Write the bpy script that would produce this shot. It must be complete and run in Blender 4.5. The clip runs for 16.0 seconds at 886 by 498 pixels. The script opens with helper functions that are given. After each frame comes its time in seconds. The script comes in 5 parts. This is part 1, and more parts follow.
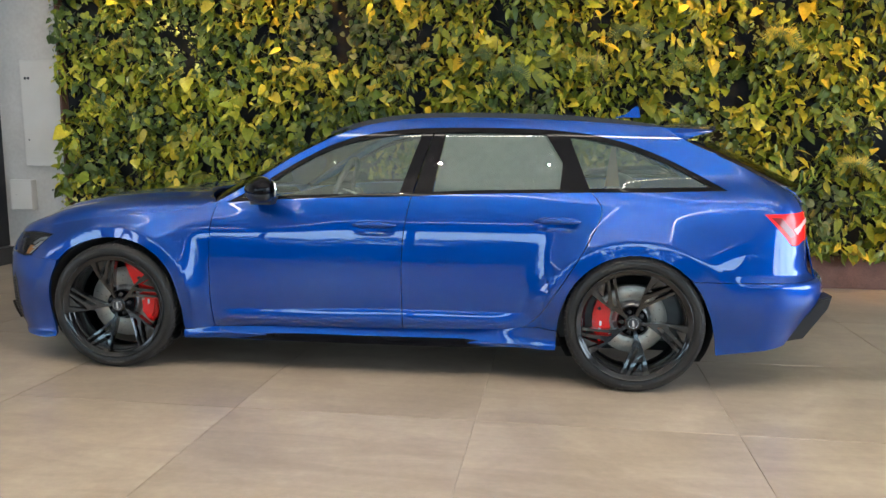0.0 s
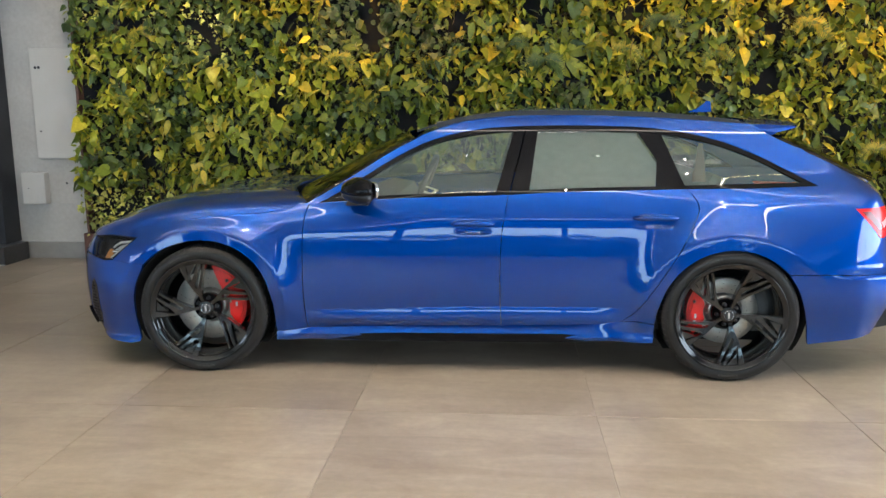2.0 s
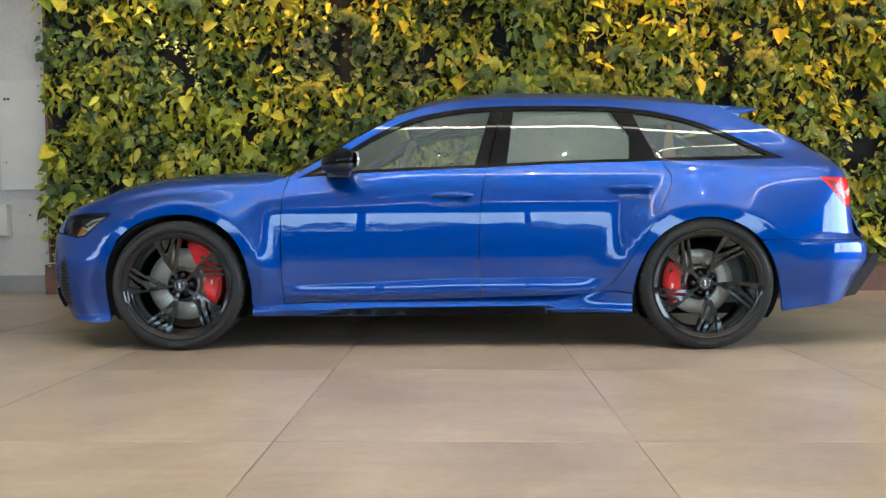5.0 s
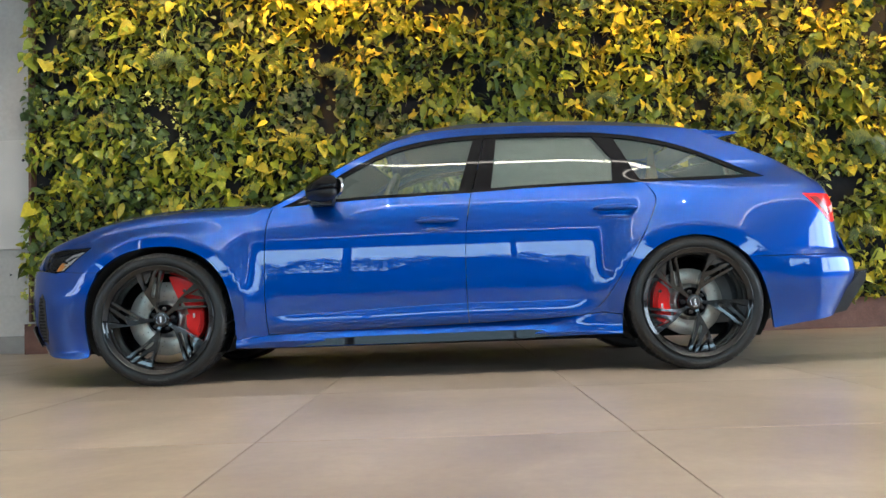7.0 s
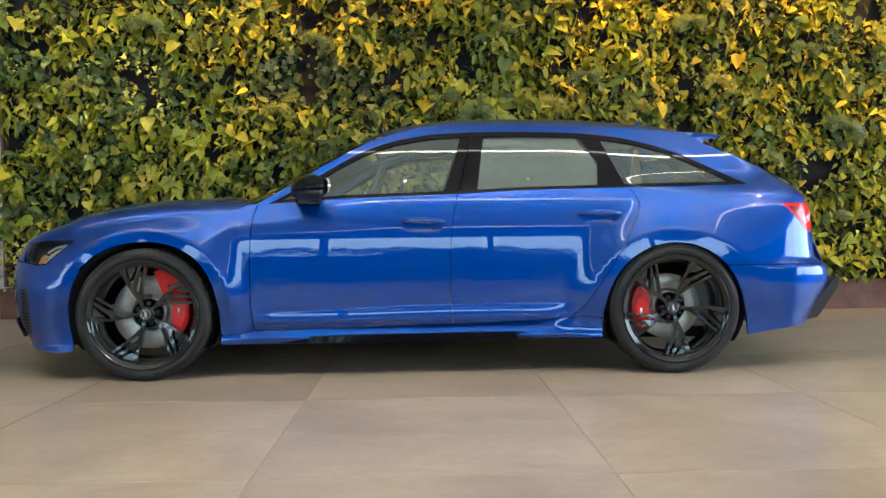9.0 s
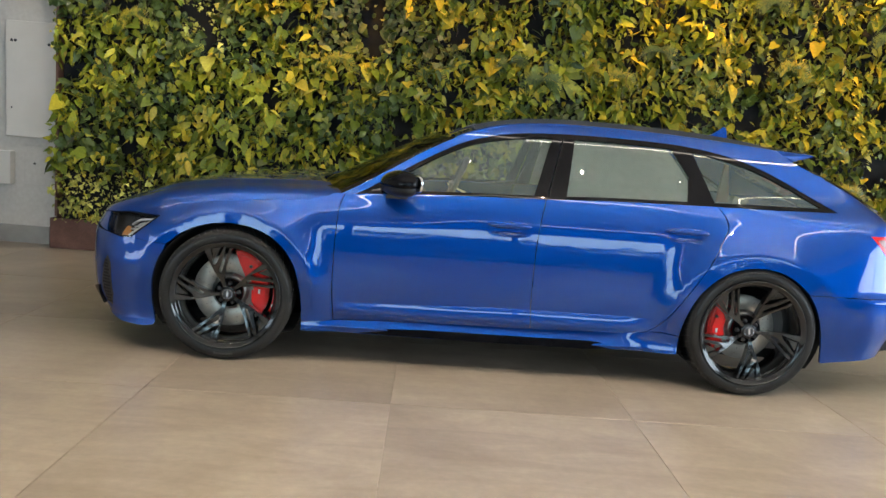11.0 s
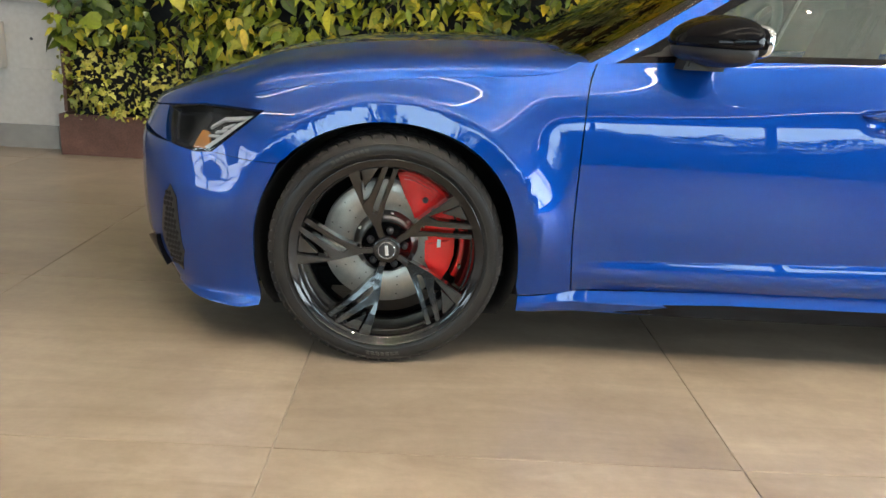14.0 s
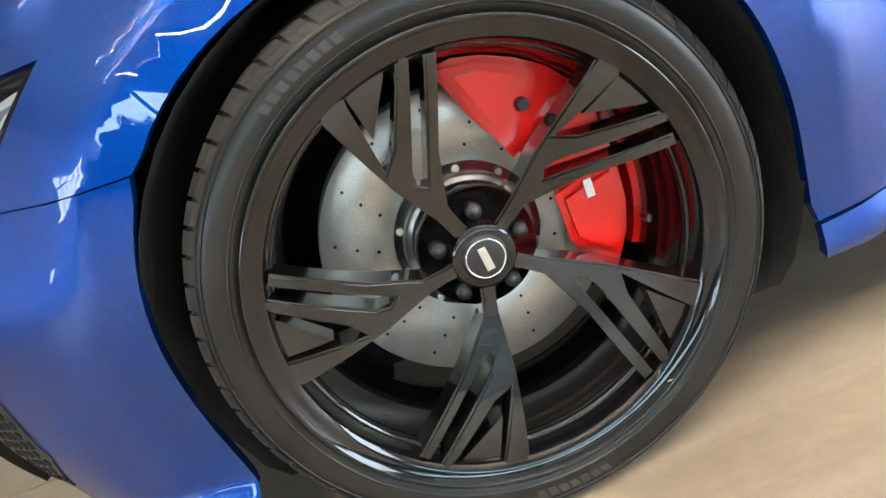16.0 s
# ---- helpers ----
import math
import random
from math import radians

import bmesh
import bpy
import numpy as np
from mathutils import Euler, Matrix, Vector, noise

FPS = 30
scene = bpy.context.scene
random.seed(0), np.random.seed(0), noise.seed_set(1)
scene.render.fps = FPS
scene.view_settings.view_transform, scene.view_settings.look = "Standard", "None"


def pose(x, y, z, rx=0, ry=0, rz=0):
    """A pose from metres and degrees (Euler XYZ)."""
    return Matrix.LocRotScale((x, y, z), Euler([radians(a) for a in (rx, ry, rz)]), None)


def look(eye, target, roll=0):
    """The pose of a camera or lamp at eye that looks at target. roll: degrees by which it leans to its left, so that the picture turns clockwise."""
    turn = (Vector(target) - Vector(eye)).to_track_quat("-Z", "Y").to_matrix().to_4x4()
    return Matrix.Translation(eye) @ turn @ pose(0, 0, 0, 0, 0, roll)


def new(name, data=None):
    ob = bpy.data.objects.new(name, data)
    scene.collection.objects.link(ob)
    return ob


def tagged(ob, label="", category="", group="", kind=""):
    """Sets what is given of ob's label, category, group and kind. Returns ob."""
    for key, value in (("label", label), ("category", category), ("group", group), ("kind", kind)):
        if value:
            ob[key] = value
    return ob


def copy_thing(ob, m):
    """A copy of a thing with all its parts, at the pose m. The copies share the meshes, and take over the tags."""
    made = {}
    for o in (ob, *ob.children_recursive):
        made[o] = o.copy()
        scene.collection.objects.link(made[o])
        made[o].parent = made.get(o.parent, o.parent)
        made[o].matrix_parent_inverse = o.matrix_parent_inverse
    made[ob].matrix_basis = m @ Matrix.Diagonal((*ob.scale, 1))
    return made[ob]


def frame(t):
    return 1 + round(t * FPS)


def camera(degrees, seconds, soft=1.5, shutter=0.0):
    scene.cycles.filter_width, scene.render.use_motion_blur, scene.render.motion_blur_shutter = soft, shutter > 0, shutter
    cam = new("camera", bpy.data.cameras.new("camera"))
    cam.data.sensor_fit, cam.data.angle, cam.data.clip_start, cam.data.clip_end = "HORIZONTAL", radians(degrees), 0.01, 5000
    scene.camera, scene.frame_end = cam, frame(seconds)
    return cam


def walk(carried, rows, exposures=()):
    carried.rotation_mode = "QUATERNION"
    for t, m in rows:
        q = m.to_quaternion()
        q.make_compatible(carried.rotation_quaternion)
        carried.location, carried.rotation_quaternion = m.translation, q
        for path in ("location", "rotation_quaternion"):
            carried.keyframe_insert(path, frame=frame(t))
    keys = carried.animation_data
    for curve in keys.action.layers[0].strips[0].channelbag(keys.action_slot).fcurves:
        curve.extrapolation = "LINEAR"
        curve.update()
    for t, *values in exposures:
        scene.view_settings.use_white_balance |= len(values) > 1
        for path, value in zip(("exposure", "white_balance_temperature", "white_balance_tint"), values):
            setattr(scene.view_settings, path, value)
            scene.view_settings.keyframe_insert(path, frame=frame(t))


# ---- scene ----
cam = camera(59.3, 16.0)
PATH = [
    (0, (2.536, -4.109, 1.325), (2.24, -2.151, 1.044), 0.1),
    (0.5, (2.346, -4.18, 1.362), (2.107, -2.215, 1.078), 0.1),
    (1, (2.137, -4.193, 1.39), (1.937, -2.228, 1.073), 0.0),
    (1.5, (1.902, -4.199, 1.416), (1.73, -2.234, 1.085), -0.0),
    (2, (1.713, -4.227, 1.46), (1.553, -2.264, 1.116), -0.4),
    (2.5, (1.709, -4.305, 1.418), (1.554, -2.341, 1.074), -0.7),
    (3, (1.692, -4.354, 1.333), (1.55, -2.387, 1.004), -1.0),
    (3.5, (1.643, -4.357, 1.191), (1.519, -2.381, 0.907), -1.0),
    (4, (1.609, -4.35, 1.03), (1.51, -2.365, 0.81), -0.6),
    (4.5, (1.592, -4.319, 0.875), (1.521, -2.325, 0.74), -0.2),
    (4.7, (1.596, -4.327, 0.819), (1.535, -2.331, 0.703), -0.2),
    (7, (1.597, -4.28, 0.453), (1.58, -2.284, 0.567), -1.9),
    (7.5, (1.595, -4.262, 0.409), (1.58, -2.265, 0.526), -2.6),
    (8, (1.585, -4.253, 0.421), (1.575, -2.255, 0.505), -2.8),
    (8.2, (1.574, -4.242, 0.466), (1.572, -2.242, 0.523), -2.6),
    (10.3, (1.319, -4.487, 1.312), (1.4, -2.499, 1.101), 3.2),
    (10.5, (1.251, -4.457, 1.33), (1.323, -2.472, 1.094), 3.6),
    (11, (1.066, -4.259, 1.283), (1.115, -2.278, 1.013), 4.4),
    (11.5, (0.848, -4.023, 1.27), (0.856, -2.047, 0.96), 4.5),
    (12, (0.611, -3.756, 1.238), (0.585, -1.782, 0.914), 4.6),
    (12.5, (0.467, -3.405, 1.21), (0.418, -1.437, 0.858), 4.2),
    (13, (0.357, -3.055, 1.187), (0.311, -1.095, 0.791), 3.9),
    (13.5, (0.218, -2.703, 1.145), (0.2, -0.765, 0.651), 3.4),
    (14, (0.125, -2.333, 1.052), (0.164, -0.413, 0.496), 3.4),
    (14.5, (0.037, -1.977, 0.949), (0.134, -0.076, 0.34), 1.9),
    (15, (-0.043, -1.621, 0.88), (0.05, 0.262, 0.214), -2.55),
    (15.5, (-0.062, -1.274, 0.764), (0.001, 0.62, 0.128), -8.7),
    (16, (-0.031, -0.909, 0.734), (-0.068, 0.965, 0.035), -22.1),
]
EXPOSURES = [(0, 0.2, 5850, 11), (4.5, 0.23, 5850, 11), (8, 0.17, 5760, 9), (10.5, 0.08, 5900, 10), (12, 0.28, 6350, 11), (13.0, 0.48, 6400, 11), (15, 0.62, 6250, 11), (16, 1.14, 6200, 12)]
walk(cam, [(t, look(eye, target, roll)) for t, eye, target, roll in PATH], EXPOSURES)

# ---- light ----
YC = 0.94
world = bpy.data.worlds.new("overcast_sky")
scene.world = world
world.use_nodes = True
wn = world.node_tree.nodes
sky = wn.new("ShaderNodeTexSky")
sky.sky_type = "NISHITA"
sky.sun_disc = False
sky.sun_elevation = radians(40)
sky.sun_rotation = radians(120)
wn["Background"].inputs["Strength"].default_value = 0.10
world.node_tree.links.new(sky.outputs[0], wn["Background"].inputs["Color"])


def area_lamp(name, m, sx, sy, power, color, spread=180):
    d = bpy.data.lights.new(name, "AREA")
    d.shape, d.size, d.size_y, d.energy, d.color, d.spread = "RECTANGLE", sx, sy, power, color, radians(spread)
    ob = new(name, d)
    ob.matrix_world = m
    return ob


def spot_lamp(name, eye, target, power, color, angle, blend=0.6, radius=0.04):
    d = bpy.data.lights.new(name, "SPOT")
    d.energy, d.color, d.spot_size, d.spot_blend, d.shadow_soft_size = power, color, radians(angle), blend, radius
    ob = new(name, d)
    ob.matrix_world = look(eye, target)
    return ob


ROOM = (-6.8, 9.4, -11.4, 3.42, 4.4)   # x0, x1, y0, y1, ceiling
DAY = (0.93, 0.97, 1.0)
WARM = (1.0, 0.45, 0.04)
LED = (1.0, 0.85, 0.65)
# daylight in the openings of the glazed fronts
area_lamp("daylight_street", look((1.2, ROOM[2] - 1.7, 2.2), (1.2, 0, 2.2)), 18.0, 2.6, 600, (0.66, 0.92, 1.0))
area_lamp("daylight_side", look((ROOM[1] + 0.25, -4.0, 1.85), (0, -4.0, 1.8)), 11.5, 2.6, 700, DAY)
# the linear lights and the spotlights of the ceiling
for lx, ly, ll, up in ((2.2, -0.66, 10.0, 55), (2.2, -2.6, 11.0, 130)):
    area_lamp("linear_light", look((lx, ly, 3.635), (lx, ly, 0)), ll, 0.024, 11, LED)
    # unseen upward fill, added over each line to brighten the ceiling
    area_lamp("linear_uplight", look((lx, ly, 3.72), (lx, ly, 9)), ll, 0.05, up, LED)
SPOT_ROWS = ((-1.7, 6, -1.4, 1.35, 100), (-3.2, 5, -1.0, 1.7, 170), (-7.4, 5, -1.75, 1.9, 150))   # y, count, first x, spacing, watts
for y, count, x_first, gap, watts in SPOT_ROWS:
    for i in range(count):
        sx = x_first + i * gap
        spot_lamp("ceiling_spot", (sx, y, ROOM[4] - 0.03), (sx, y, 0), watts, LED, 125, 1.0, 0.011)
area_lamp("daylight_west", look((ROOM[0] - 0.25, -6.0, 1.75), (0, -6.0, 1.75)), 6.0, 1.3, 105, (0.8, 0.92, 1.0))
# two spots without a fixture, added as fill for the left plants
for sx, sz in ((-1.9, 1.7), (-0.7, 1.8)):
    spot_lamp("wall_washer", (sx, 2.15, ROOM[4] - 0.2), (sx, 3.15, sz), 120, LED, 80, 1.0)
# the warm spotlights along the top of the planted wall
for sx, sz, pw in ((-1.3, 3.3, 150), (0.2, 3.35, 560), (1.3, 3.3, 330), (3.4, 3.2, 540), (4.9, 2.8, 520), (6.4, 2.6, 460)):
    spot_lamp("wall_washer", (sx, 2.15, ROOM[4] - 0.2), (sx, 3.15, sz), pw, WARM, 72, 1.0)

# ---- materials ----


def mat(name, color, rough=0.5, metal=0.0, coat=0.0, coat_rough=0.03, spec=0.5):
    m = bpy.data.materials.new(name)
    m.use_nodes = True
    b = m.node_tree.nodes["Principled BSDF"]
    b.inputs["Base Color"].default_value = (*color, 1)
    b.inputs["Roughness"].default_value = rough
    b.inputs["Metallic"].default_value = metal
    b.inputs["Coat Weight"].default_value = coat
    b.inputs["Coat Roughness"].default_value = coat_rough
    b.inputs["Specular IOR Level"].default_value = spec
    return m


def node(m, kind, **values):
    n = m.node_tree.nodes.new(kind)
    for k, v in values.items():
        n.inputs[k].default_value = v
    return n


def link(m, a, b):
    m.node_tree.links.new(a, b)


def bsdf(m):
    return m.node_tree.nodes["Principled BSDF"]


def ramp(m, fac, stops):
    r = m.node_tree.nodes.new("ShaderNodeValToRGB")
    while len(r.color_ramp.elements) < len(stops):
        r.color_ramp.elements.new(0.5)
    for e, (p, c) in zip(r.color_ramp.elements, stops):
        e.position, e.color = p, (*c, 1)
    link(m, fac, r.inputs[0])
    return r


def grain(m, lo, hi, scale, bump=0.0, detail=6, fine=0.0, coords="Object", rough=None):
    """Two scales of colour variation, with relief and uneven gloss."""
    tc = m.node_tree.nodes.new("ShaderNodeTexCoord")
    n1 = node(m, "ShaderNodeTexNoise", Scale=scale, Detail=detail, Roughness=0.6)
    link(m, tc.outputs[coords], n1.inputs["Vector"])
    r = ramp(m, n1.outputs[0], [(0.3, lo), (0.7, hi)])
    out = r.outputs[0]
    if fine:
        n2 = node(m, "ShaderNodeTexNoise", Scale=scale * 14, Detail=4)
        link(m, tc.outputs[coords], n2.inputs["Vector"])
        mx = m.node_tree.nodes.new("ShaderNodeMixRGB")
        mx.blend_type = "OVERLAY"
        mx.inputs[0].default_value = fine
        link(m, out, mx.inputs[1])
        link(m, n2.outputs[0], mx.inputs[2])
        out = mx.outputs[0]
    link(m, out, bsdf(m).inputs["Base Color"])
    if rough:
        rr = node(m, "ShaderNodeMapRange")
        rr.inputs[3].default_value, rr.inputs[4].default_value = rough
        link(m, n1.outputs[0], rr.inputs[0])
        link(m, rr.outputs[0], bsdf(m).inputs["Roughness"])
    if bump:
        bn = node(m, "ShaderNodeBump", Strength=bump, Distance=0.01)
        link(m, n1.outputs[0], bn.inputs["Height"])
        link(m, bn.outputs[0], bsdf(m).inputs["Normal"])
    return m


def car_paint():
    m = mat("blue_metallic_paint", (0.001, 0.022, 0.3), 0.42, 0.84, 1.0, 0.006, 0.0)
    bsdf(m).inputs["Coat IOR"].default_value = 1.62
    tc = m.node_tree.nodes.new("ShaderNodeTexCoord")
    fl = m.node_tree.nodes.new("ShaderNodeTexVoronoi")
    fl.inputs["Scale"].default_value = 1400
    link(m, tc.outputs["Object"], fl.inputs["Vector"])
    r = ramp(m, fl.outputs["Color"], [(0.2, (0.0006, 0.031, 0.212)), (0.9, (0.0012, 0.070, 0.40))])
    link(m, r.outputs[0], bsdf(m).inputs["Base Color"])
    return m


def tinted_glass(name, tint, ior=1.5, reflection_veil=0.0):
    m = bpy.data.materials.new(name)
    m.use_nodes = True
    nt = m.node_tree
    nt.nodes.remove(nt.nodes["Principled BSDF"])
    tr, gl, mx = nt.nodes.new("ShaderNodeBsdfTransparent"), nt.nodes.new("ShaderNodeBsdfGlossy"), nt.nodes.new("ShaderNodeMixShader")
    fr = nt.nodes.new("ShaderNodeFresnel")
    fr.inputs[0].default_value = ior
    tr.inputs[0].default_value = (*tint, 1)
    gl.inputs["Roughness"].default_value = 0.005
    link(m, fr.outputs[0], mx.inputs[0])
    link(m, tr.outputs[0], mx.inputs[1])
    link(m, gl.outputs[0], mx.inputs[2])
    out = mx.outputs[0]
    if reflection_veil:
        # a thin grey-green diffuse veil: the ceiling's reflection put into the glass as colour
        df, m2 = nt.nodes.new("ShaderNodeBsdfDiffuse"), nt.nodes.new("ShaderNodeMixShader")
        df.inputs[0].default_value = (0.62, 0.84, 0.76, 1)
        m2.inputs[0].default_value = reflection_veil
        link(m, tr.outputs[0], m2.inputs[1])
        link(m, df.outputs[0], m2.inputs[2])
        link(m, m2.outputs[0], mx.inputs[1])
    link(m, out, nt.nodes["Material Output"].inputs[0])
    return m


def glow(name, color, strength):
    m = mat(name, color)
    bsdf(m).inputs["Emission Color"].default_value = (*color, 1)
    bsdf(m).inputs["Emission Strength"].default_value = strength
    return m


def leaf_mat(name, stops, rough=0.36, single=False):
    m = mat(name, (0.06, 0.12, 0.03), rough, 0, 0, spec=0.42)
    g = m.node_tree.nodes.new("ShaderNodeNewGeometry")
    oi = m.node_tree.nodes.new("ShaderNodeObjectInfo")
    r = ramp(m, oi.outputs["Random"] if single else g.outputs["Random Per Island"], stops)
    tc = m.node_tree.nodes.new("ShaderNodeTexCoord")
    n = node(m, "ShaderNodeTexNoise", Scale=45.0, Detail=3)
    link(m, tc.outputs["Object"], n.inputs["Vector"])
    mx = m.node_tree.nodes.new("ShaderNodeMixRGB")
    mx.blend_type = "OVERLAY"
    mx.inputs[0].default_value = 0.45
    link(m, r.outputs[0], mx.inputs[1])
    link(m, n.outputs[0], mx.inputs[2])
    link(m, mx.outputs[0], bsdf(m).inputs["Base Color"])
    bn = node(m, "ShaderNodeBump", Strength=0.25, Distance=0.004)
    link(m, n.outputs[0], bn.inputs["Height"])
    link(m, bn.outputs[0], bsdf(m).inputs["Normal"])
    return m


PAINT = car_paint()
GLOSS_BLACK = mat("gloss_black_trim", (0.004, 0.004, 0.005), 0.03, 0, 0.0, spec=0.16)
SATIN_BLACK = grain(mat("satin_black", (0.012, 0.012, 0.013), 0.42), (0.010, 0.010, 0.011), (0.018, 0.018, 0.019), 40, 0.05)
LINER = grain(mat("wheel_liner_felt", (0.006, 0.006, 0.006), 0.95), (0.002, 0.002, 0.002), (0.005, 0.005, 0.005), 60, 0.3)
SPOKE_BLACK = grain(mat("spoke_gloss_black", (0.004, 0.004, 0.004), 0.22, 0, 1.0, 0.02, 0.4), (0.003, 0.003, 0.003), (0.005, 0.005, 0.005), 60, 0.003)
WHEEL_BLACK = mat("wheel_gloss_black", (0.003, 0.003, 0.0035), 0.15, 0.0, 0.9, 0.03, 0.15)
RUBBER = grain(mat("tyre_rubber", (0.02, 0.02, 0.02), 0.55, spec=0.4), (0.006, 0.006, 0.006), (0.015, 0.014, 0.0125), 14, 0.12, fine=0.4, rough=(0.24, 0.42))
RUBBER_MARK = mat("raised_rubber_marking", (0.035, 0.032, 0.028), 0.4)
TREAD = grain(mat("tread_rubber", (0.025, 0.022, 0.02), 0.75), (0.008, 0.0075, 0.007), (0.022, 0.019, 0.016), 18, 0.2, fine=0.4)
CERAMIC = grain(mat("carbon_ceramic_disc", (0.3, 0.29, 0.27), 0.33, 0.6), (0.40, 0.37, 0.32), (0.50, 0.47, 0.41), 30, 0.02, fine=0.35)
STEEL = grain(mat("machined_steel", (0.55, 0.54, 0.52), 0.3, 1.0), (0.45, 0.44, 0.42), (0.62, 0.61, 0.59), 50)
CALIPER = mat("red_caliper_lacquer", (0.86, 0.010, 0.006), 0.38, 0, 1.0, 0.03, 0.2)
CHROME = mat("silver_print", (0.7, 0.7, 0.72), 0.25, 0.9)
WHITE_PRINT = mat("white_print", (0.75, 0.72, 0.7), 0.5)
TAIL_RED = mat("tail_light_red", (0.72, 0.012, 0.012), 0.25, 0, 0.35, 0.02, 0.2)
TAIL_DARK = mat("tail_light_smoke", (0.16, 0.006, 0.008), 0.25, 0, 0.4, 0.02)
LAMP_WHITE = mat("tail_light_clear", (0.8, 0.5, 0.5), 0.25, 0, 0.4, 0.02)
AMBER = mat("amber_reflector", (0.6, 0.24, 0.05), 0.3, 0, 0.5)
HOUSING = mat("headlight_housing", (0.12, 0.12, 0.12), 0.25, 0.7)
LIGHT_GUIDE = mat("light_guide", (0.85, 0.85, 0.84), 0.15, 0.3)
GLASS_CLEAR = tinted_glass("headlight_glass", (0.9, 0.92, 0.93), 1.45)
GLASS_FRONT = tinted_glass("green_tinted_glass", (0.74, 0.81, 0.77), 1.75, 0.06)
GLASS_SCREEN = tinted_glass("windscreen_glass", (0.5, 0.55, 0.52), 1.85)
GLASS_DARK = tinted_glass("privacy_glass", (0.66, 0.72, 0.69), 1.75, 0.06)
REAR_GLASS = tinted_glass("dark_rear_glass", (0.06, 0.065, 0.065), 1.6)
BLIND = grain(mat("grey_sun_blind", (0.3, 0.31, 0.3), 0.9), (0.26, 0.275, 0.265), (0.32, 0.335, 0.325), 30)
MIRROR = mat("mirror_glass", (0.8, 0.8, 0.8), 0.01, 1.0)
CABIN = grain(mat("dark_cabin_trim", (0.02, 0.02, 0.02), 0.7), (0.09, 0.09, 0.088), (0.14, 0.14, 0.135), 12, 0.1)
SEAT = grain(mat("seat_leather", (0.05, 0.045, 0.04), 0.5), (0.14, 0.138, 0.13), (0.2, 0.198, 0.19), 20, 0.15)
TAN = grain(mat("tan_leather", (0.42, 0.25, 0.14), 0.5), (0.2, 0.11, 0.06), (0.27, 0.16, 0.09), 20, 0.1)


def tile_mat():
    m = mat("porcelain_tile", (0.36, 0.33, 0.29), 0.34)
    oi = m.node_tree.nodes.new("ShaderNodeObjectInfo")
    tc = m.node_tree.nodes.new("ShaderNodeTexCoord")
    sh = m.node_tree.nodes.new("ShaderNodeVectorMath")
    sh.operation = "MULTIPLY_ADD"
    cb = m.node_tree.nodes.new("ShaderNodeCombineXYZ")
    for i in range(3):
        link(m, oi.outputs["Random"], cb.inputs[i])
    sh.inputs[1].default_value = (1, 1, 1)
    mul = m.node_tree.nodes.new("ShaderNodeVectorMath")
    mul.operation = "SCALE"
    mul.inputs["Scale"].default_value = 37.0
    link(m, cb.outputs[0], mul.inputs[0])
    link(m, tc.outputs["Object"], sh.inputs[0])
    link(m, mul.outputs[0], sh.inputs[2])
    n1 = node(m, "ShaderNodeTexNoise", Scale=1.3, Detail=8, Roughness=0.62, Distortion=0.6)
    n2 = node(m, "ShaderNodeTexNoise", Scale=22.0, Detail=6, Roughness=0.7)
    for n in (n1, n2):
        link(m, sh.outputs[0], n.inputs["Vector"])
    st = m.node_tree.nodes.new("ShaderNodeMapping")
    st.inputs["Rotation"].default_value = (0, 0, 0.65)
    st.inputs["Scale"].default_value = (0.9, 4.5, 1.0)
    link(m, sh.outputs[0], st.inputs["Vector"])
    n3 = node(m, "ShaderNodeTexNoise", Scale=1.6, Detail=7, Roughness=0.65, Distortion=0.9)
    link(m, st.outputs[0], n3.inputs["Vector"])
    r1 = ramp(m, n1.outputs[0], [(0.28, (0.208, 0.169, 0.127)), (0.5, (0.262, 0.217, 0.166)), (0.72, (0.322, 0.274, 0.213))])
    r2 = ramp(m, n2.outputs[0], [(0.3, (0.42, 0.42, 0.42)), (0.7, (0.58, 0.58, 0.58))])
    mx = m.node_tree.nodes.new("ShaderNodeMixRGB")
    mx.blend_type = "OVERLAY"
    mx.inputs[0].default_value = 0.5
    link(m, r1.outputs[0], mx.inputs[1])
    link(m, r2.outputs[0], mx.inputs[2])
    r3 = ramp(m, n3.outputs[0], [(0.3, (0.40, 0.39, 0.38)), (0.5, (0.5, 0.5, 0.5)), (0.68, (0.60, 0.60, 0.60))])
    mv = m.node_tree.nodes.new("ShaderNodeMixRGB")
    mv.blend_type = "OVERLAY"
    mv.inputs[0].default_value = 0.85
    link(m, mx.outputs[0], mv.inputs[1])
    link(m, r3.outputs[0], mv.inputs[2])
    mx = mv
    hs = m.node_tree.nodes.new("ShaderNodeHueSaturation")
    mr = node(m, "ShaderNodeMapRange")
    mr.inputs[3].default_value, mr.inputs[4].default_value = 0.93, 1.06
    link(m, oi.outputs["Random"], mr.inputs[0])
    link(m, mr.outputs[0], hs.inputs["Value"])
    link(m, mx.outputs[0], hs.inputs["Color"])
    link(m, hs.outputs[0], bsdf(m).inputs["Base Color"])
    rr = node(m, "ShaderNodeMapRange")
    rr.inputs[3].default_value, rr.inputs[4].default_value = 0.24, 0.46
    link(m, n3.outputs[0], rr.inputs[0])
    link(m, rr.outputs[0], bsdf(m).inputs["Roughness"])
    bn = node(m, "ShaderNodeBump", Strength=0.06, Distance=0.004)
    link(m, n2.outputs[0], bn.inputs["Height"])
    link(m, bn.outputs[0], bsdf(m).inputs["Normal"])
    return m


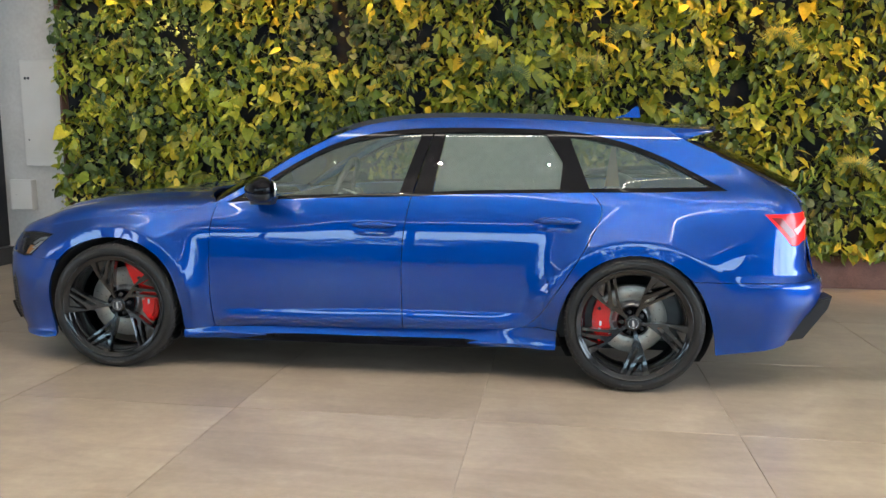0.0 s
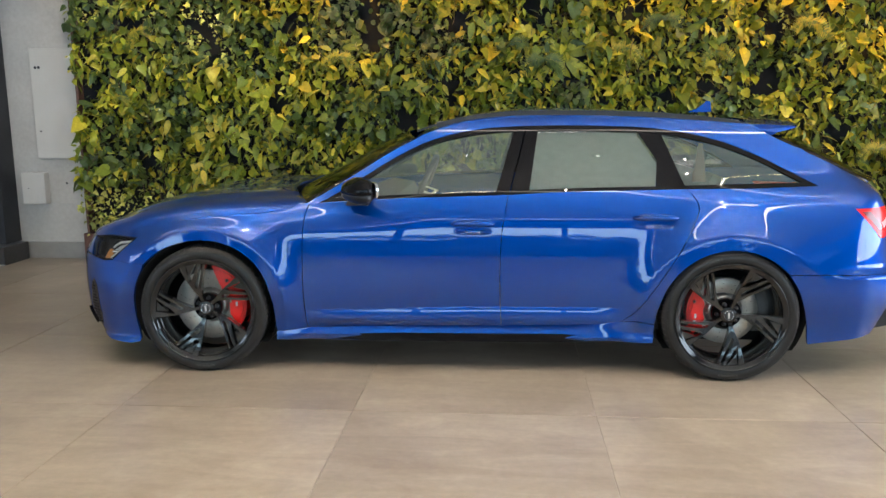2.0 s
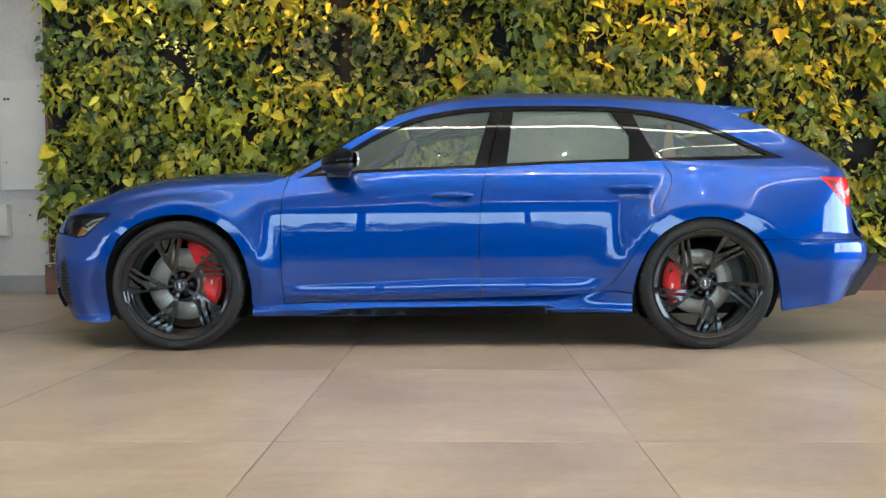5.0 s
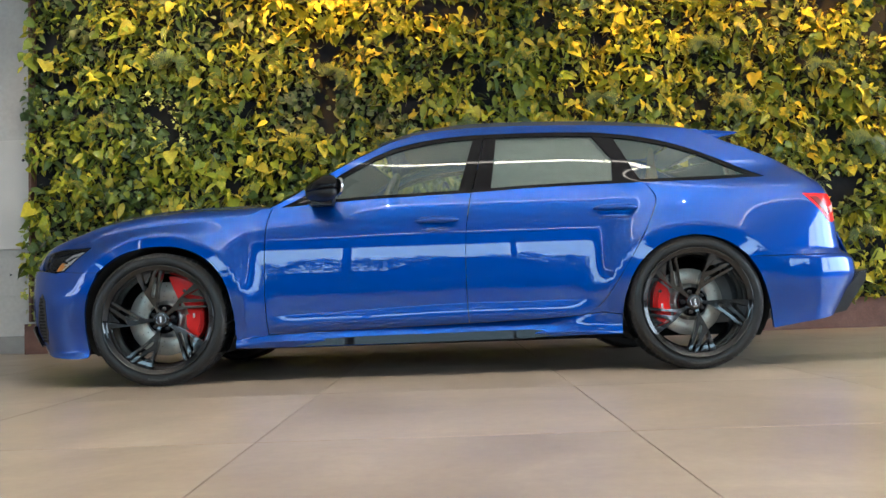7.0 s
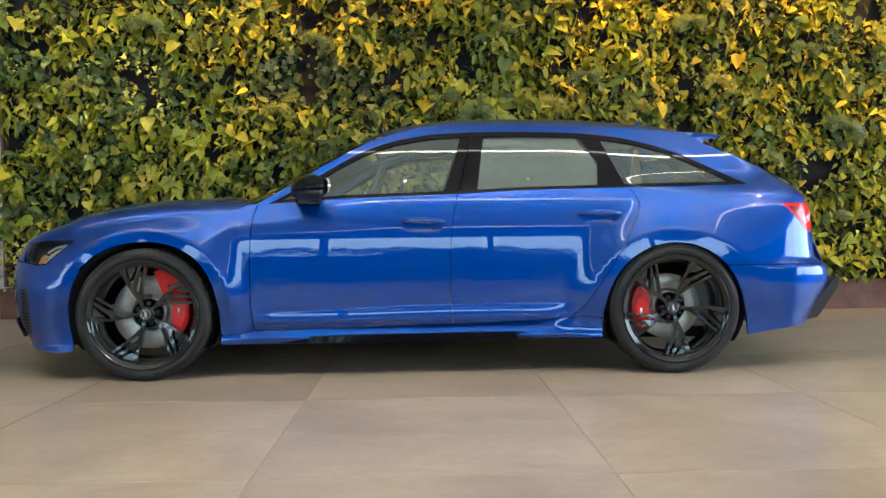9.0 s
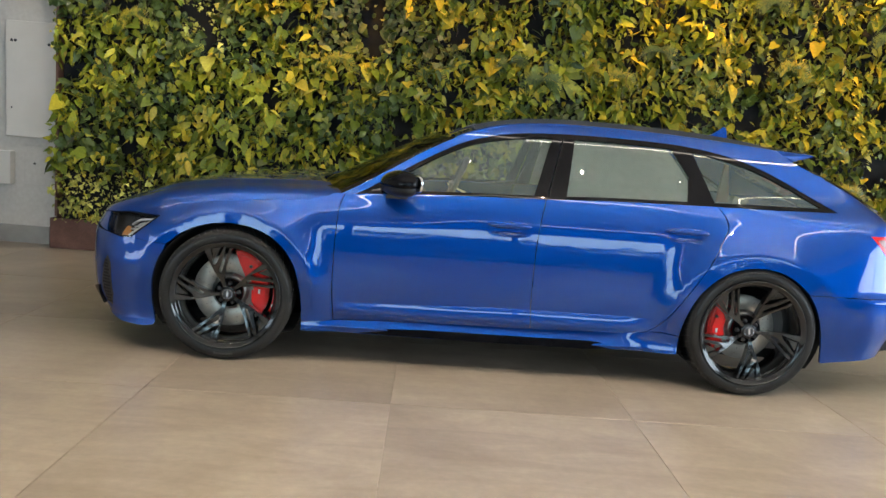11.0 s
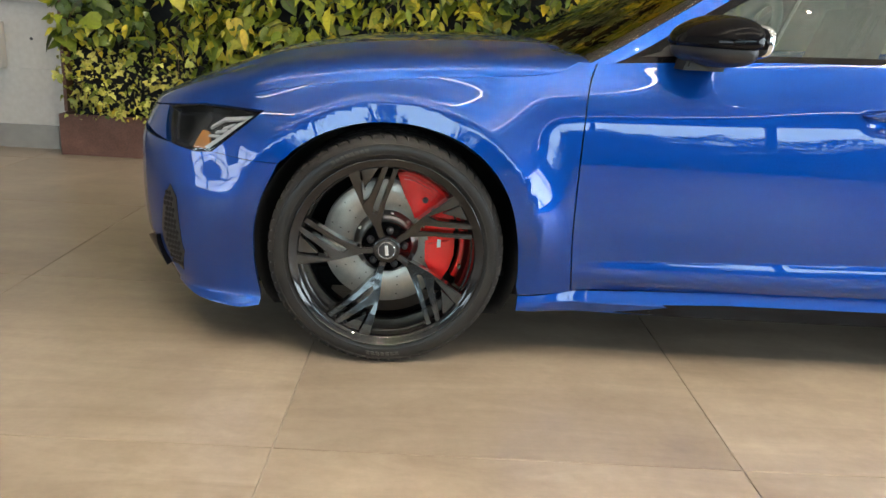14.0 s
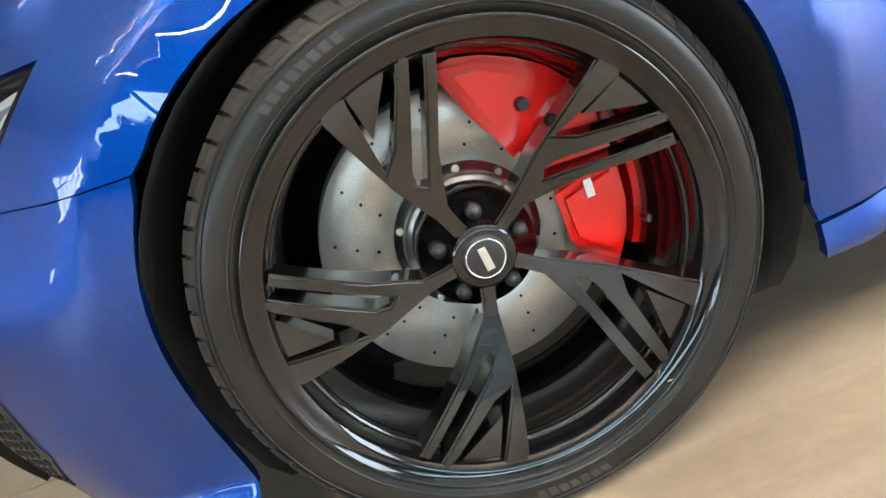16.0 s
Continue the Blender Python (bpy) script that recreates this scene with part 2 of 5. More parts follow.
TILE = tile_mat()
GROUT = grain(mat("grout", (0.2, 0.17, 0.14), 0.85), (0.27, 0.23, 0.18), (0.36, 0.31, 0.25), 30)
PLASTER = grain(mat("grey_plaster", (0.52, 0.5, 0.47), 0.7), (0.5, 0.475, 0.445), (0.57, 0.55, 0.515), 2.0, 0.06, fine=0.15)
BOXPAINT = grain(mat("box_paint", (0.58, 0.56, 0.52), 0.45), (0.58, 0.555, 0.515), (0.63, 0.605, 0.565), 3.0, 0.03)
SKIRT = grain(mat("grey_skirting", (0.3, 0.29, 0.27), 0.5), (0.27, 0.26, 0.245), (0.33, 0.32, 0.3), 6.0)
CORTEN = grain(mat("rust_brown_steel", (0.13, 0.06, 0.04), 0.6), (0.105, 0.045, 0.03), (0.17, 0.08, 0.055), 7.0, 0.1, fine=0.4)
FRAME_BLACK = grain(mat("black_aluminium", (0.015, 0.016, 0.02), 0.35), (0.012, 0.013, 0.017), (0.022, 0.023, 0.028), 8.0)
GRANITE = grain(mat("dark_granite", (0.03, 0.03, 0.03), 0.3), (0.018, 0.018, 0.02), (0.05, 0.048, 0.047), 60, 0.0)
CEILING = grain(mat("grey_ceiling_paint", (0.42, 0.42, 0.42), 0.8), (0.50, 0.50, 0.49), (0.58, 0.58, 0.57), 1.2)
DARK_WALL = grain(mat("dark_grey_plaster", (0.06, 0.06, 0.06), 0.75), (0.045, 0.046, 0.048), (0.075, 0.075, 0.075), 2.0, 0.05)
SOIL = grain(mat("dark_felt_backing", (0.012, 0.011, 0.01), 0.95), (0.005, 0.006, 0.009), (0.014, 0.015, 0.016), 9.0, 0.5)
STEM = grain(mat("brown_stem", (0.12, 0.085, 0.04), 0.8), (0.09, 0.06, 0.03), (0.16, 0.12, 0.06), 20)
LED_GLOW = glow("led_line", (1.0, 0.88, 0.72), 13)
SPOT_GLOW = glow("spot_bulb", (1.0, 0.72, 0.42), 60)
BACKDROP = glow("daylight_backdrop", (0.78, 0.9, 1.0), 1.6)
CLEAR_PANE = tinted_glass("shop_window", (0.92, 0.95, 0.95), 1.45)
SHOWROOM_DARK = grain(mat("showroom_car_dark", (0.03, 0.035, 0.045), 0.35), (0.02, 0.022, 0.03), (0.05, 0.055, 0.065), 1.0)

# ---- building helpers ----


def mesh_of(name, verts, faces, material=None, smooth=False):
    me = bpy.data.meshes.new(name)
    me.from_pydata([tuple(v) for v in verts], [], faces)
    if smooth:
        me.polygons.foreach_set("use_smooth", [True] * len(me.polygons))
    if material:
        me.materials.append(material)
    me.update()
    return me


def part(name, bm, material, parent, label=""):
    if isinstance(bm, bpy.types.Mesh):
        me = bm
    else:
        me = bpy.data.meshes.new(name)
        bm.to_mesh(me)
        bm.free()
    if material and not me.materials:
        me.materials.append(material)
    ob = new(name, me)
    ob.parent = parent
    if label:
        tagged(ob, label)
    return ob


def thing(name, label, category, at=(0, 0, 0), group="", kind=""):
    ob = new(name)
    ob.location = at
    return tagged(ob, label, category, group, kind)


def box_bm(x0, x1, y0, y1, z0, z1, bevel=0.0, seg=2):
    bm = bmesh.new()
    bmesh.ops.create_cube(bm, size=1)
    for v in bm.verts:
        v.co = Vector(((x0 + x1) / 2 + v.co.x * (x1 - x0), (y0 + y1) / 2 + v.co.y * (y1 - y0), (z0 + z1) / 2 + v.co.z * (z1 - z0)))
    if bevel:
        bmesh.ops.bevel(bm, geom=bm.edges[:], offset=bevel, segments=seg, affect="EDGES", profile=0.5)
    return bm


def lathe(name, profile, n, material, closed=False, smooth=True):
    """profile: (radius, y) pairs, spun about the y axis."""
    verts, faces = [], []
    k = len(profile)
    for i in range(n):
        a = 2 * math.pi * i / n
        for r, y in profile:
            verts.append((r * math.cos(a), y, r * math.sin(a)))
    for i in range(n):
        j = (i + 1) % n
        for p in range(k if closed else k - 1):
            q = (p + 1) % k
            faces.append((i * k + p, j * k + p, j * k + q, i * k + q))
    return mesh_of(name, verts, faces, material, smooth)


def tube(name, pts, radius, material, n=8, closed=False):
    verts, faces = [], []
    pts = [Vector(p) for p in pts]
    m = len(pts)
    for i, p in enumerate(pts):
        d = pts[(i + 1) % m] - pts[i - 1] if closed else pts[min(i + 1, m - 1)] - pts[max(i - 1, 0)]
        d.normalize()
        u = d.cross(Vector((0.13, 0.2, 1)))
        u.normalize()
        w = d.cross(u)
        for k in range(n):
            a = 2 * math.pi * k / n
            verts.append(p + (u * math.cos(a) + w * math.sin(a)) * radius)
    for i in range(m if closed else m - 1):
        j = (i + 1) % m
        for k in range(n):
            l = (k + 1) % n
            faces.append((i * n + k, i * n + l, j * n + l, j * n + k))
    if not closed:
        faces += [tuple(range(n))[::-1], tuple((m - 1) * n + k for k in range(n))]
    return mesh_of(name, verts, faces, material, True)


def spline(pts, n=6):
    """A smooth line through 2D points."""
    out = []
    for i in range(len(pts) - 1):
        p0, p1, p2, p3 = pts[max(i - 1, 0)], pts[i], pts[i + 1], pts[min(i + 2, len(pts) - 1)]
        for k in range(n):
            t = k / n
            out.append(tuple(0.5 * (2 * b + (c - a) * t + (2 * a - 5 * b + 4 * c - d) * t * t + (3 * b - a - 3 * c + d) * t ** 3)
                             for a, b, c, d in zip(p0, p1, p2, p3)))
    return out + [tuple(pts[-1])]


def ease(a, b, v):
    """Like smoothstep, with even curvature at both ends."""
    t = min(max((v - a) / (b - a), 0.0), 1.0)
    return t * t * t * (t * (6 * t - 15) + 10)


def smoothstep(a, b, v):
    t = min(max((v - a) / (b - a), 0.0), 1.0)
    return t * t * (3 - 2 * t)


class Curve:
    """A smooth function through knots (shape-preserving cubic)."""

    def __init__(self, *knots):
        self.x = [k[0] for k in knots]
        self.y = [k[1] for k in knots]
        n = len(knots)
        h = [self.x[i + 1] - self.x[i] for i in range(n - 1)]
        d = [(self.y[i + 1] - self.y[i]) / h[i] for i in range(n - 1)]
        m = [d[0]]
        for i in range(1, n - 1):
            m.append(0.0 if d[i - 1] * d[i] <= 0 else 2 * d[i - 1] * d[i] / (d[i - 1] + d[i]))
        self.m = m + [d[-1]]

    def __call__(self, v):
        x, y, m = self.x, self.y, self.m
        if v <= x[0]:
            return y[0] + m[0] * (v - x[0])
        if v >= x[-1]:
            return y[-1] + m[-1] * (v - x[-1])
        i = 0
        while v > x[i + 1]:
            i += 1
        h = x[i + 1] - x[i]
        t = (v - x[i]) / h
        return ((1 + 2 * t) * (1 - t) ** 2 * y[i] + t * (1 - t) ** 2 * h * m[i] + t * t * (3 - 2 * t) * y[i + 1] + t * t * (t - 1) * h * m[i + 1])

# ---- room ----
X0, X1, Y0, Y1, ZC = ROOM


def structure(name, bm, material, label):
    ob = part(name, bm, material, None)
    return tagged(ob, label, "", "", "structure")


def room():
    floor = structure("floor", box_bm(X0, X1, Y0, Y1 + 0.2, -0.2, -0.004), GROUT, "beige-grey large-format tiled showroom floor")
    structure("wall_north", box_bm(X0, X1, Y1, Y1 + 0.2, -0.004, ZC), PLASTER, "light grey painted plaster wall behind the plants")
    structure("ceiling", box_bm(X0, X1, Y0, Y1 + 0.2, ZC, ZC + 0.15), CEILING, "plain grey showroom ceiling")
    structure("wall_west", box_bm(X0 - 0.2, X0, -3.0, Y1 + 0.2, -0.2, ZC), PLASTER, "light grey painted side wall")
    structure("wall_west_end", box_bm(X0 - 0.2, X0, Y0, -9.0, -0.2, ZC), PLASTER, "light grey painted end of the side wall")
    structure("wall_west_lintel", box_bm(X0 - 0.2, X0, -8.998, -3.002, 2.42, ZC), PLASTER, "light grey lintel over the west window")
    structure("wall_west_plinth", box_bm(X0 - 0.2, X0, -8.998, -3.002, -0.2, 1.08), PLASTER, "light grey sill wall under the west window")
    west = thing("window_3", "west window with dark slender mullions", "window", (0, 0, 0), kind="structure")
    for i in range(6):
        y = -8.9 + i * 1.16
        part("mullion", box_bm(X0 - 0.14, X0 - 0.05, y - 0.05, y + 0.05, 1.082, 2.418), FRAME_BLACK, west)
    for z in (1.95,):
        part("transom", box_bm(X0 - 0.048, X0 - 0.02, -8.95, -3.05, z - 0.03, z + 0.03), FRAME_BLACK, west)
    # glazed fronts with lintel and plinth
    structure("wall_south", box_bm(X0, X1, Y0 - 0.15, Y0, 3.05, ZC), DARK_WALL, "dark grey lintel wall above the street glazing")
    structure("wall_south_plinth", box_bm(X0, X1, Y0 - 0.15, Y0, -0.004, 1.22), DARK_WALL, "low dark grey wall below the street glazing")
    structure("wall_east", box_bm(X1, X1 + 0.15, Y0, Y1 + 0.2, 3.1, ZC), PLASTER, "plain lintel wall above the side glazing")
    structure("wall_east_solid", box_bm(X1, X1 + 0.15, 1.9, Y1 + 0.2, -0.2, 3.1), PLASTER, "light grey wall pier beside the glazing")
    structure("wall_east_plinth", box_bm(X1, X1 + 0.15, Y0, 1.898, -0.2, 0.52), DARK_WALL, "low dark grey wall below the side glazing")
    south = thing("window_1", "wide shop window with dark slender mullions", "window", (0, 0, 0), kind="structure")
    bays = (0.0, 3.1, 6.3, 9.7, 12.9, 16.2)
    for i, off in enumerate(bays):
        x = X0 + off
        half = 0.06 if i % 2 else 0.09
        part("mullion", box_bm(x - half, x + half, Y0 - 0.12, Y0 - 0.02, 1.222, 3.048), FRAME_BLACK, south)
        if i + 1 < len(bays):
            pane = part("pane", box_bm(x + 0.16, X0 + bays[i + 1] - 0.16, Y0 - 0.08, Y0 - 0.07, 1.225, 3.045), CLEAR_PANE, south)
            pane.visible_shadow = False
    east = thing("window_2", "wide side window with dark slender mullions", "window", (0, 0, 0), kind="structure")
    n = 7
    for i in range(n + 1):
        y = Y0 + i * (1.9 - Y0) / n
        part("mullion", box_bm(X1 + 0.02, X1 + 0.12, y - 0.04, y + 0.04, 0.522, 3.098), FRAME_BLACK, east)
        if i < n:
            pane = part("pane", box_bm(X1 + 0.07, X1 + 0.08, y + 0.045, y + (1.9 - Y0) / n - 0.045, 0.53, 3.09), CLEAR_PANE, east)
            pane.visible_shadow = False
    structure("backdrop", mesh_of("backdrop", [(-40, -30, -1), (45, -30, -1), (45, -30, 14), (-40, -30, 14)], [(0, 1, 2, 3)]), BACKDROP, "bright daylight beyond the street windows")
    structure("backdrop_side", mesh_of("backdrop_side", [(30, -40, -1), (30, 20, -1), (30, 20, 14), (30, -40, 14)], [(0, 3, 2, 1)]), BACKDROP, "bright daylight beyond the side windows")
    structure("ground", box_bm(-60, 60, -60, 30, -0.3, -0.21), GROUT, "paved ground outside the showroom")
    # skirting and the two service panels on the grey wall
    structure("baseboard", box_bm(-3.42, -2.62, Y1 - 0.025, Y1, -0.004, 0.17, 0.004), SKIRT, "grey painted skirting along the wall")
    return floor


FLOOR = room()


def service_box(name, label, x0, x1, z0, z1, depth, material, holes, bevel=0.008):
    t = thing(name, label, "service panel", ((x0 + x1) / 2, Y1, (z0 + z1) / 2))
    w, h = (x1 - x0) / 2, (z1 - z0) / 2
    part("body", box_bm(-w, w, -depth, 0, -h, h, bevel), material, t)
    for hx, hz, r in holes:
        bm = bmesh.new()
        bmesh.ops.create_cone(bm, cap_ends=True, segments=14, radius1=r, radius2=r, depth=0.006, matrix=pose(hx, -depth - 0.001, hz, 90))
        part("screw_hole", bm, FRAME_BLACK, t)
    return t


def west_entry():
    """The black door frame with its granite step and the pale leaf beyond."""
    xr = -3.32
    fr = thing("door_1", "open doorway framed in black aluminium posts", "door", (0, 0, 0), kind="structure")
    part("post", box_bm(xr - 0.155, xr, 3.16, Y1 - 0.002, 0.18, 3.3, 0.004), FRAME_BLACK, fr)
    part("seal", box_bm(xr - 0.175, xr - 0.157, 3.22, Y1 - 0.002, 0.18, 3.3), SKIRT, fr)
    part("bottom_rail", box_bm(xr - 1.6, xr - 0.177, 3.21, Y1 - 0.002, 0.25, 0.52, 0.004), FRAME_BLACK, fr)
    part("lintel", box_bm(xr - 1.6, xr, 3.17, Y1 - 0.002, 3.3, 3.45, 0.004), FRAME_BLACK, fr)
    part("door_leaf", box_bm(xr - 1.6, xr - 0.177, 3.25, Y1 - 0.004, 0.52, 3.3), BOXPAINT, fr, "pale panel inside the black frame")
    st = thing("door_step", "dark granite step below the black door frame", "step", (xr + 0.1, 3.1, 0))
    part("tread", box_bm(-1.9, 0.0, -0.14, 0.27, 0.0, 0.18, 0.006), GRANITE, st)
    part("edge_strip", box_bm(-1.9, 0.004, -0.152, -0.142, 0.0, 0.012), STEEL, st)


west_entry()
service_box("meter_cabinet", "tall pale grey service cabinet screwed to the wall", -3.03, -2.53, 1.03, 2.12, 0.05, BOXPAINT,
            [(-0.19, 0.36, 0.014), (-0.155, 0.36, 0.014), (0.16, 0.34, 0.014), (-0.19, -0.27, 0.008)])
service_box("junction_box", "small pale grey junction box on the wall", -3.21, -2.96, 0.57, 0.89, 0.09, BOXPAINT, [(-0.05, 0.0, 0.004)])
service_box("cover_plate", "flat blank cover plate flush with the wall", -2.87, -2.55, 0.57, 0.95, 0.008, PLASTER, [(-0.06, 0.02, 0.011)], 0.003)


def ceiling_lights():
    for lx, ly, ll in ((2.2, -0.66, 10.0), (2.2, -2.6, 11.0)):
        t = thing("led_profile", "slim pendant linear light hung below the ceiling", "ceiling light", (lx, ly, 3.7), "pendant linear lights")
        part("diffuser", box_bm(-ll / 2, ll / 2, -0.012, 0.012, -0.05, -0.03), LED_GLOW, t, "glowing warm white diffuser")
        part("housing", box_bm(-ll / 2, ll / 2, -0.02, 0.02, -0.03, 0.0), FRAME_BLACK, t)
        for cx in (-ll / 2 + 0.3, 0.0, ll / 2 - 0.3):
            part("cable", box_bm(cx - 0.002, cx + 0.002, -0.002, 0.002, 0.0, ZC - 3.7), STEEL, t)
    # the far line and the cross line that joins it
    for x0, x1, y0, y1 in ((-2.8, 7.2, -8.62, -8.58), (-3.02, -2.98, -8.6, -4.1)):
        w, d = (x1 - x0) / 2, (y1 - y0) / 2
        t = thing("led_profile", "slim pendant linear light hung below the ceiling", "ceiling light", ((x0 + x1) / 2, (y0 + y1) / 2, 3.7), "pendant linear lights")
        part("diffuser", box_bm(-w, w, -d, d, -0.05, -0.03), LED_GLOW, t, "glowing warm white diffuser")
        part("housing", box_bm(-w - 0.01, w + 0.01, -d - 0.01, d + 0.01, -0.029, 0.0), FRAME_BLACK, t)
        for k in (-0.9, 0.9):
            cx, cy = (k * w, 0) if w > d else (0, k * d)
            part("cable", box_bm(cx - 0.002, cx + 0.002, cy - 0.002, cy + 0.002, 0.0, ZC - 3.7), STEEL, t)
    first = None
    for y, count, x_first, gap, watts in SPOT_ROWS:
        for i in range(count):
            x = x_first + i * gap
            if first is None:
                first = thing("spotlight", "small round recessed ceiling spotlight, lit", "spotlight", (x, y, ZC), "ceiling spotlights")
                part("ring", lathe("ring", [(0.04, -0.001), (0.06, -0.006), (0.065, 0.0)], 20, FRAME_BLACK), None, first).matrix_basis = pose(0, 0, -0.002, 90)
                bm = bmesh.new()
                bmesh.ops.create_cone(bm, cap_ends=True, segments=18, radius1=0.017, radius2=0.017, depth=0.006, matrix=pose(0, 0, -0.006))
                part("bulb", bm, SPOT_GLOW, first)
            else:
                copy_thing(first, pose(x, y, ZC))


ceiling_lights()


def parked_cars():
    """Dark cars on the far side of the showroom, seen as reflections in the paint."""
    first = None
    for x, turn in ((-3.6, 8), (1.4, -6), (6.2, 10)):
        if first is None:
            first = thing("parked_car", "dark saloon car parked across the showroom", "car", (x, -8.2, 0), "cars across the showroom")
            side = spline([(-2.3, 0.32), (-2.28, 0.66), (-1.5, 0.86), (-0.85, 0.98), (-0.25, 1.34), (0.6, 1.42), (1.35, 1.25), (1.8, 1.02), (2.25, 0.96), (2.32, 0.5), (2.2, 0.26)], 4)
            out = [(px, pz) for px, pz in side] + [(-2.2, 0.2)]
            bm = bmesh.new()
            f = bm.faces.new([bm.verts.new((px, -0.88, pz)) for px, pz in out])
            for g in bmesh.ops.extrude_face_region(bm, geom=[f])["geom"]:
                if isinstance(g, bmesh.types.BMVert):
                    g.co.y = 0.88
            for v in bm.verts:
                v.co.y *= 1 - 0.28 * smoothstep(0.8, 1.4, v.co.z)
            bmesh.ops.recalc_face_normals(bm, faces=bm.faces[:])
            part("body", bm, SHOWROOM_DARK, first)
            for sy in (-0.89, 0.70):
                for wx in (-1.4, 1.4):
                    w = part("wheel", lathe("wheel", [(0.0, 0.02), (0.22, 0.0), (0.32, 0.0), (0.34, 0.05), (0.34, 0.16), (0.3, 0.2)], 24, RUBBER), None, first)
                    w.location = (wx, sy, 0.34)
        else:
            copy_thing(first, pose(x, -8.2, 0, 0, 0, turn))


parked_cars()

# ---- green wall ----
GX0, GX1, GZ0, GZ1 = -2.46, 8.6, 0.27, 4.3
WALL_Y = 3.28


def green_wall_frame():
    t = thing("green_wall", "planted wall frame of dark felt with a rusty steel border", "green wall")
    part("backing", box_bm(GX0 + 0.02, GX1, WALL_Y, Y1 - 0.002, 0.03, GZ1), SOIL, t)
    part("side_board", box_bm(GX0 - 0.005, GX0 + 0.018, 3.18, Y1 - 0.003, 0.31, GZ1), CORTEN, t)
    p = thing("planter_trough", "long rust-brown steel trough along the foot of the plants", "planter")
    part("front", box_bm(GX0 - 0.06, GX1, 3.20, 3.22, 0.0, 0.29, 0.003), CORTEN, p)
    part("side", box_bm(GX0 - 0.06, GX0 - 0.04, 3.222, Y1 - 0.003, 0.0, 0.29, 0.003), CORTEN, p)
    part("soil", box_bm(GX0 - 0.038, GX1, 3.222, WALL_Y - 0.002, 0.0, 0.25), SOIL, p)
    return t


GREEN = green_wall_frame()


def leaf_template(kind):
    """Points along the half outline (along, across) of one leaf of length 1, folded on its rib."""
    if kind == "heart":
        half = [(0.0, 0.0), (-0.08, 0.2), (0.08, 0.4), (0.36, 0.42), (0.68, 0.24), (1.0, 0.0)]
    elif kind == "lance":
        half = [(0.0, 0.0), (0.12, 0.12), (0.38, 0.2), (0.66, 0.15), (1.0, 0.0)]
    elif kind == "ivy":
        half = [(0.0, 0.0), (0.0, 0.2), (0.2, 0.5), (0.38, 0.24), (0.62, 0.3), (1.0, 0.0)]
    elif kind == "round":
        half = [(0.0, 0.0), (0.02, 0.3), (0.3, 0.5), (0.65, 0.44), (0.9, 0.2), (1.0, 0.0)]
    elif kind == "strap":
        half = [(0.0, 0.0), (0.1, 0.05), (0.4, 0.1), (0.75, 0.09), (1.0, 0.0)]
    else:
        half = [(0.0, 0.0), (0.3, 0.045), (1.0, 0.0)]
    fold, droop = (0.32, 0.26) if kind != "strap" else (0.1, 0.5)
    verts, faces = [], []
    mid = [(a, 0.0, -droop * a * a) for a, b in half]
    k = len(half)
    for a, z0, h in mid:
        verts.append((max(a, 0.0), 0.0, h))
    for s in (1, -1):
        for a, b in half[1:-1]:
            verts.append((a, s * b, fold * b - droop * a * a))
    for si, s in enumerate((1, -1)):
        o = k + si * (k - 2)
        for i in range(k - 1):
            a0, a1 = i, i + 1
            b0 = None if i == 0 else o + i - 1
            b1 = None if i + 1 == k - 1 else o + i
            f = [a0, a1] + ([b1] if b1 is not None else []) + ([b0] if b0 is not None else [])
            if len(f) >= 3:
                faces.append(tuple(f) if s > 0 else tuple(reversed(f)))
    return np.array(verts), faces


class Leaves:
    def __init__(self):
        self.v, self.f, self.n = [], [], 0

    def add(self, template, m):
        v, f = template
        p = v @ np.array(m.to_3x3()).T + np.array(m.translation)
        self.v.append(p)
        self.f += [tuple(i + self.n for i in face) for face in f]
        self.n += len(v)

    def mesh(self, name, material):
        return mesh_of(name, np.concatenate(self.v), self.f, material, True)


def leaf_pose(at, size, yaw, hang, twist):
    """A leaf whose blade faces the room, its tip pointing down (hang 0) or aside."""
    # local x: along, local z: upper face
    base = Matrix(((0, 1, 0), (0, 0, -1), (-1, 0, 0))).to_4x4()   # along -> down, across -> x, face -> -y
    spin = Matrix.Rotation(hang, 4, "Y")
    return Matrix.Translation(at) @ Matrix.Rotation(yaw, 4, "Z") @ Matrix.Rotation(twist, 4, "X") @ spin @ base @ Matrix.Scale(size, 4)


GREEN_MID = [(0.0, (0.082, 0.12, 0.012)), (0.35, (0.152, 0.193, 0.015)), (0.7, (0.276, 0.28, 0.02)), (1.0, (0.469, 0.353, 0.026))]
GREEN_DARK = [(0.0, (0.04, 0.068, 0.017)), (0.5, (0.077, 0.117, 0.022)), (1.0, (0.131, 0.164, 0.03))]
GREEN_YELLOW = [(0.0, (0.196, 0.253, 0.016)), (0.5, (0.352, 0.359, 0.023)), (0.9, (0.548, 0.47, 0.033)), (1.0, (0.56, 0.43, 0.03))]
VARIEGATED = [(0.0, (0.221, 0.262, 0.042)), (0.5, (0.483, 0.428, 0.086)), (1.0, (0.695, 0.688, 0.169))]
BLUE_GREEN = [(0.0, (0.086, 0.12, 0.042)), (1.0, (0.22, 0.216, 0.085))]
LEAF_MATS = {"mid": leaf_mat("mid_green_leaf", GREEN_MID), "dark": leaf_mat("dark_green_leaf", GREEN_DARK), "yellow": leaf_mat("yellow_green_leaf", GREEN_YELLOW),
             "varieg": leaf_mat("cream_edged_leaf", VARIEGATED), "blue": leaf_mat("blue_green_leaf", BLUE_GREEN, 0.55)}

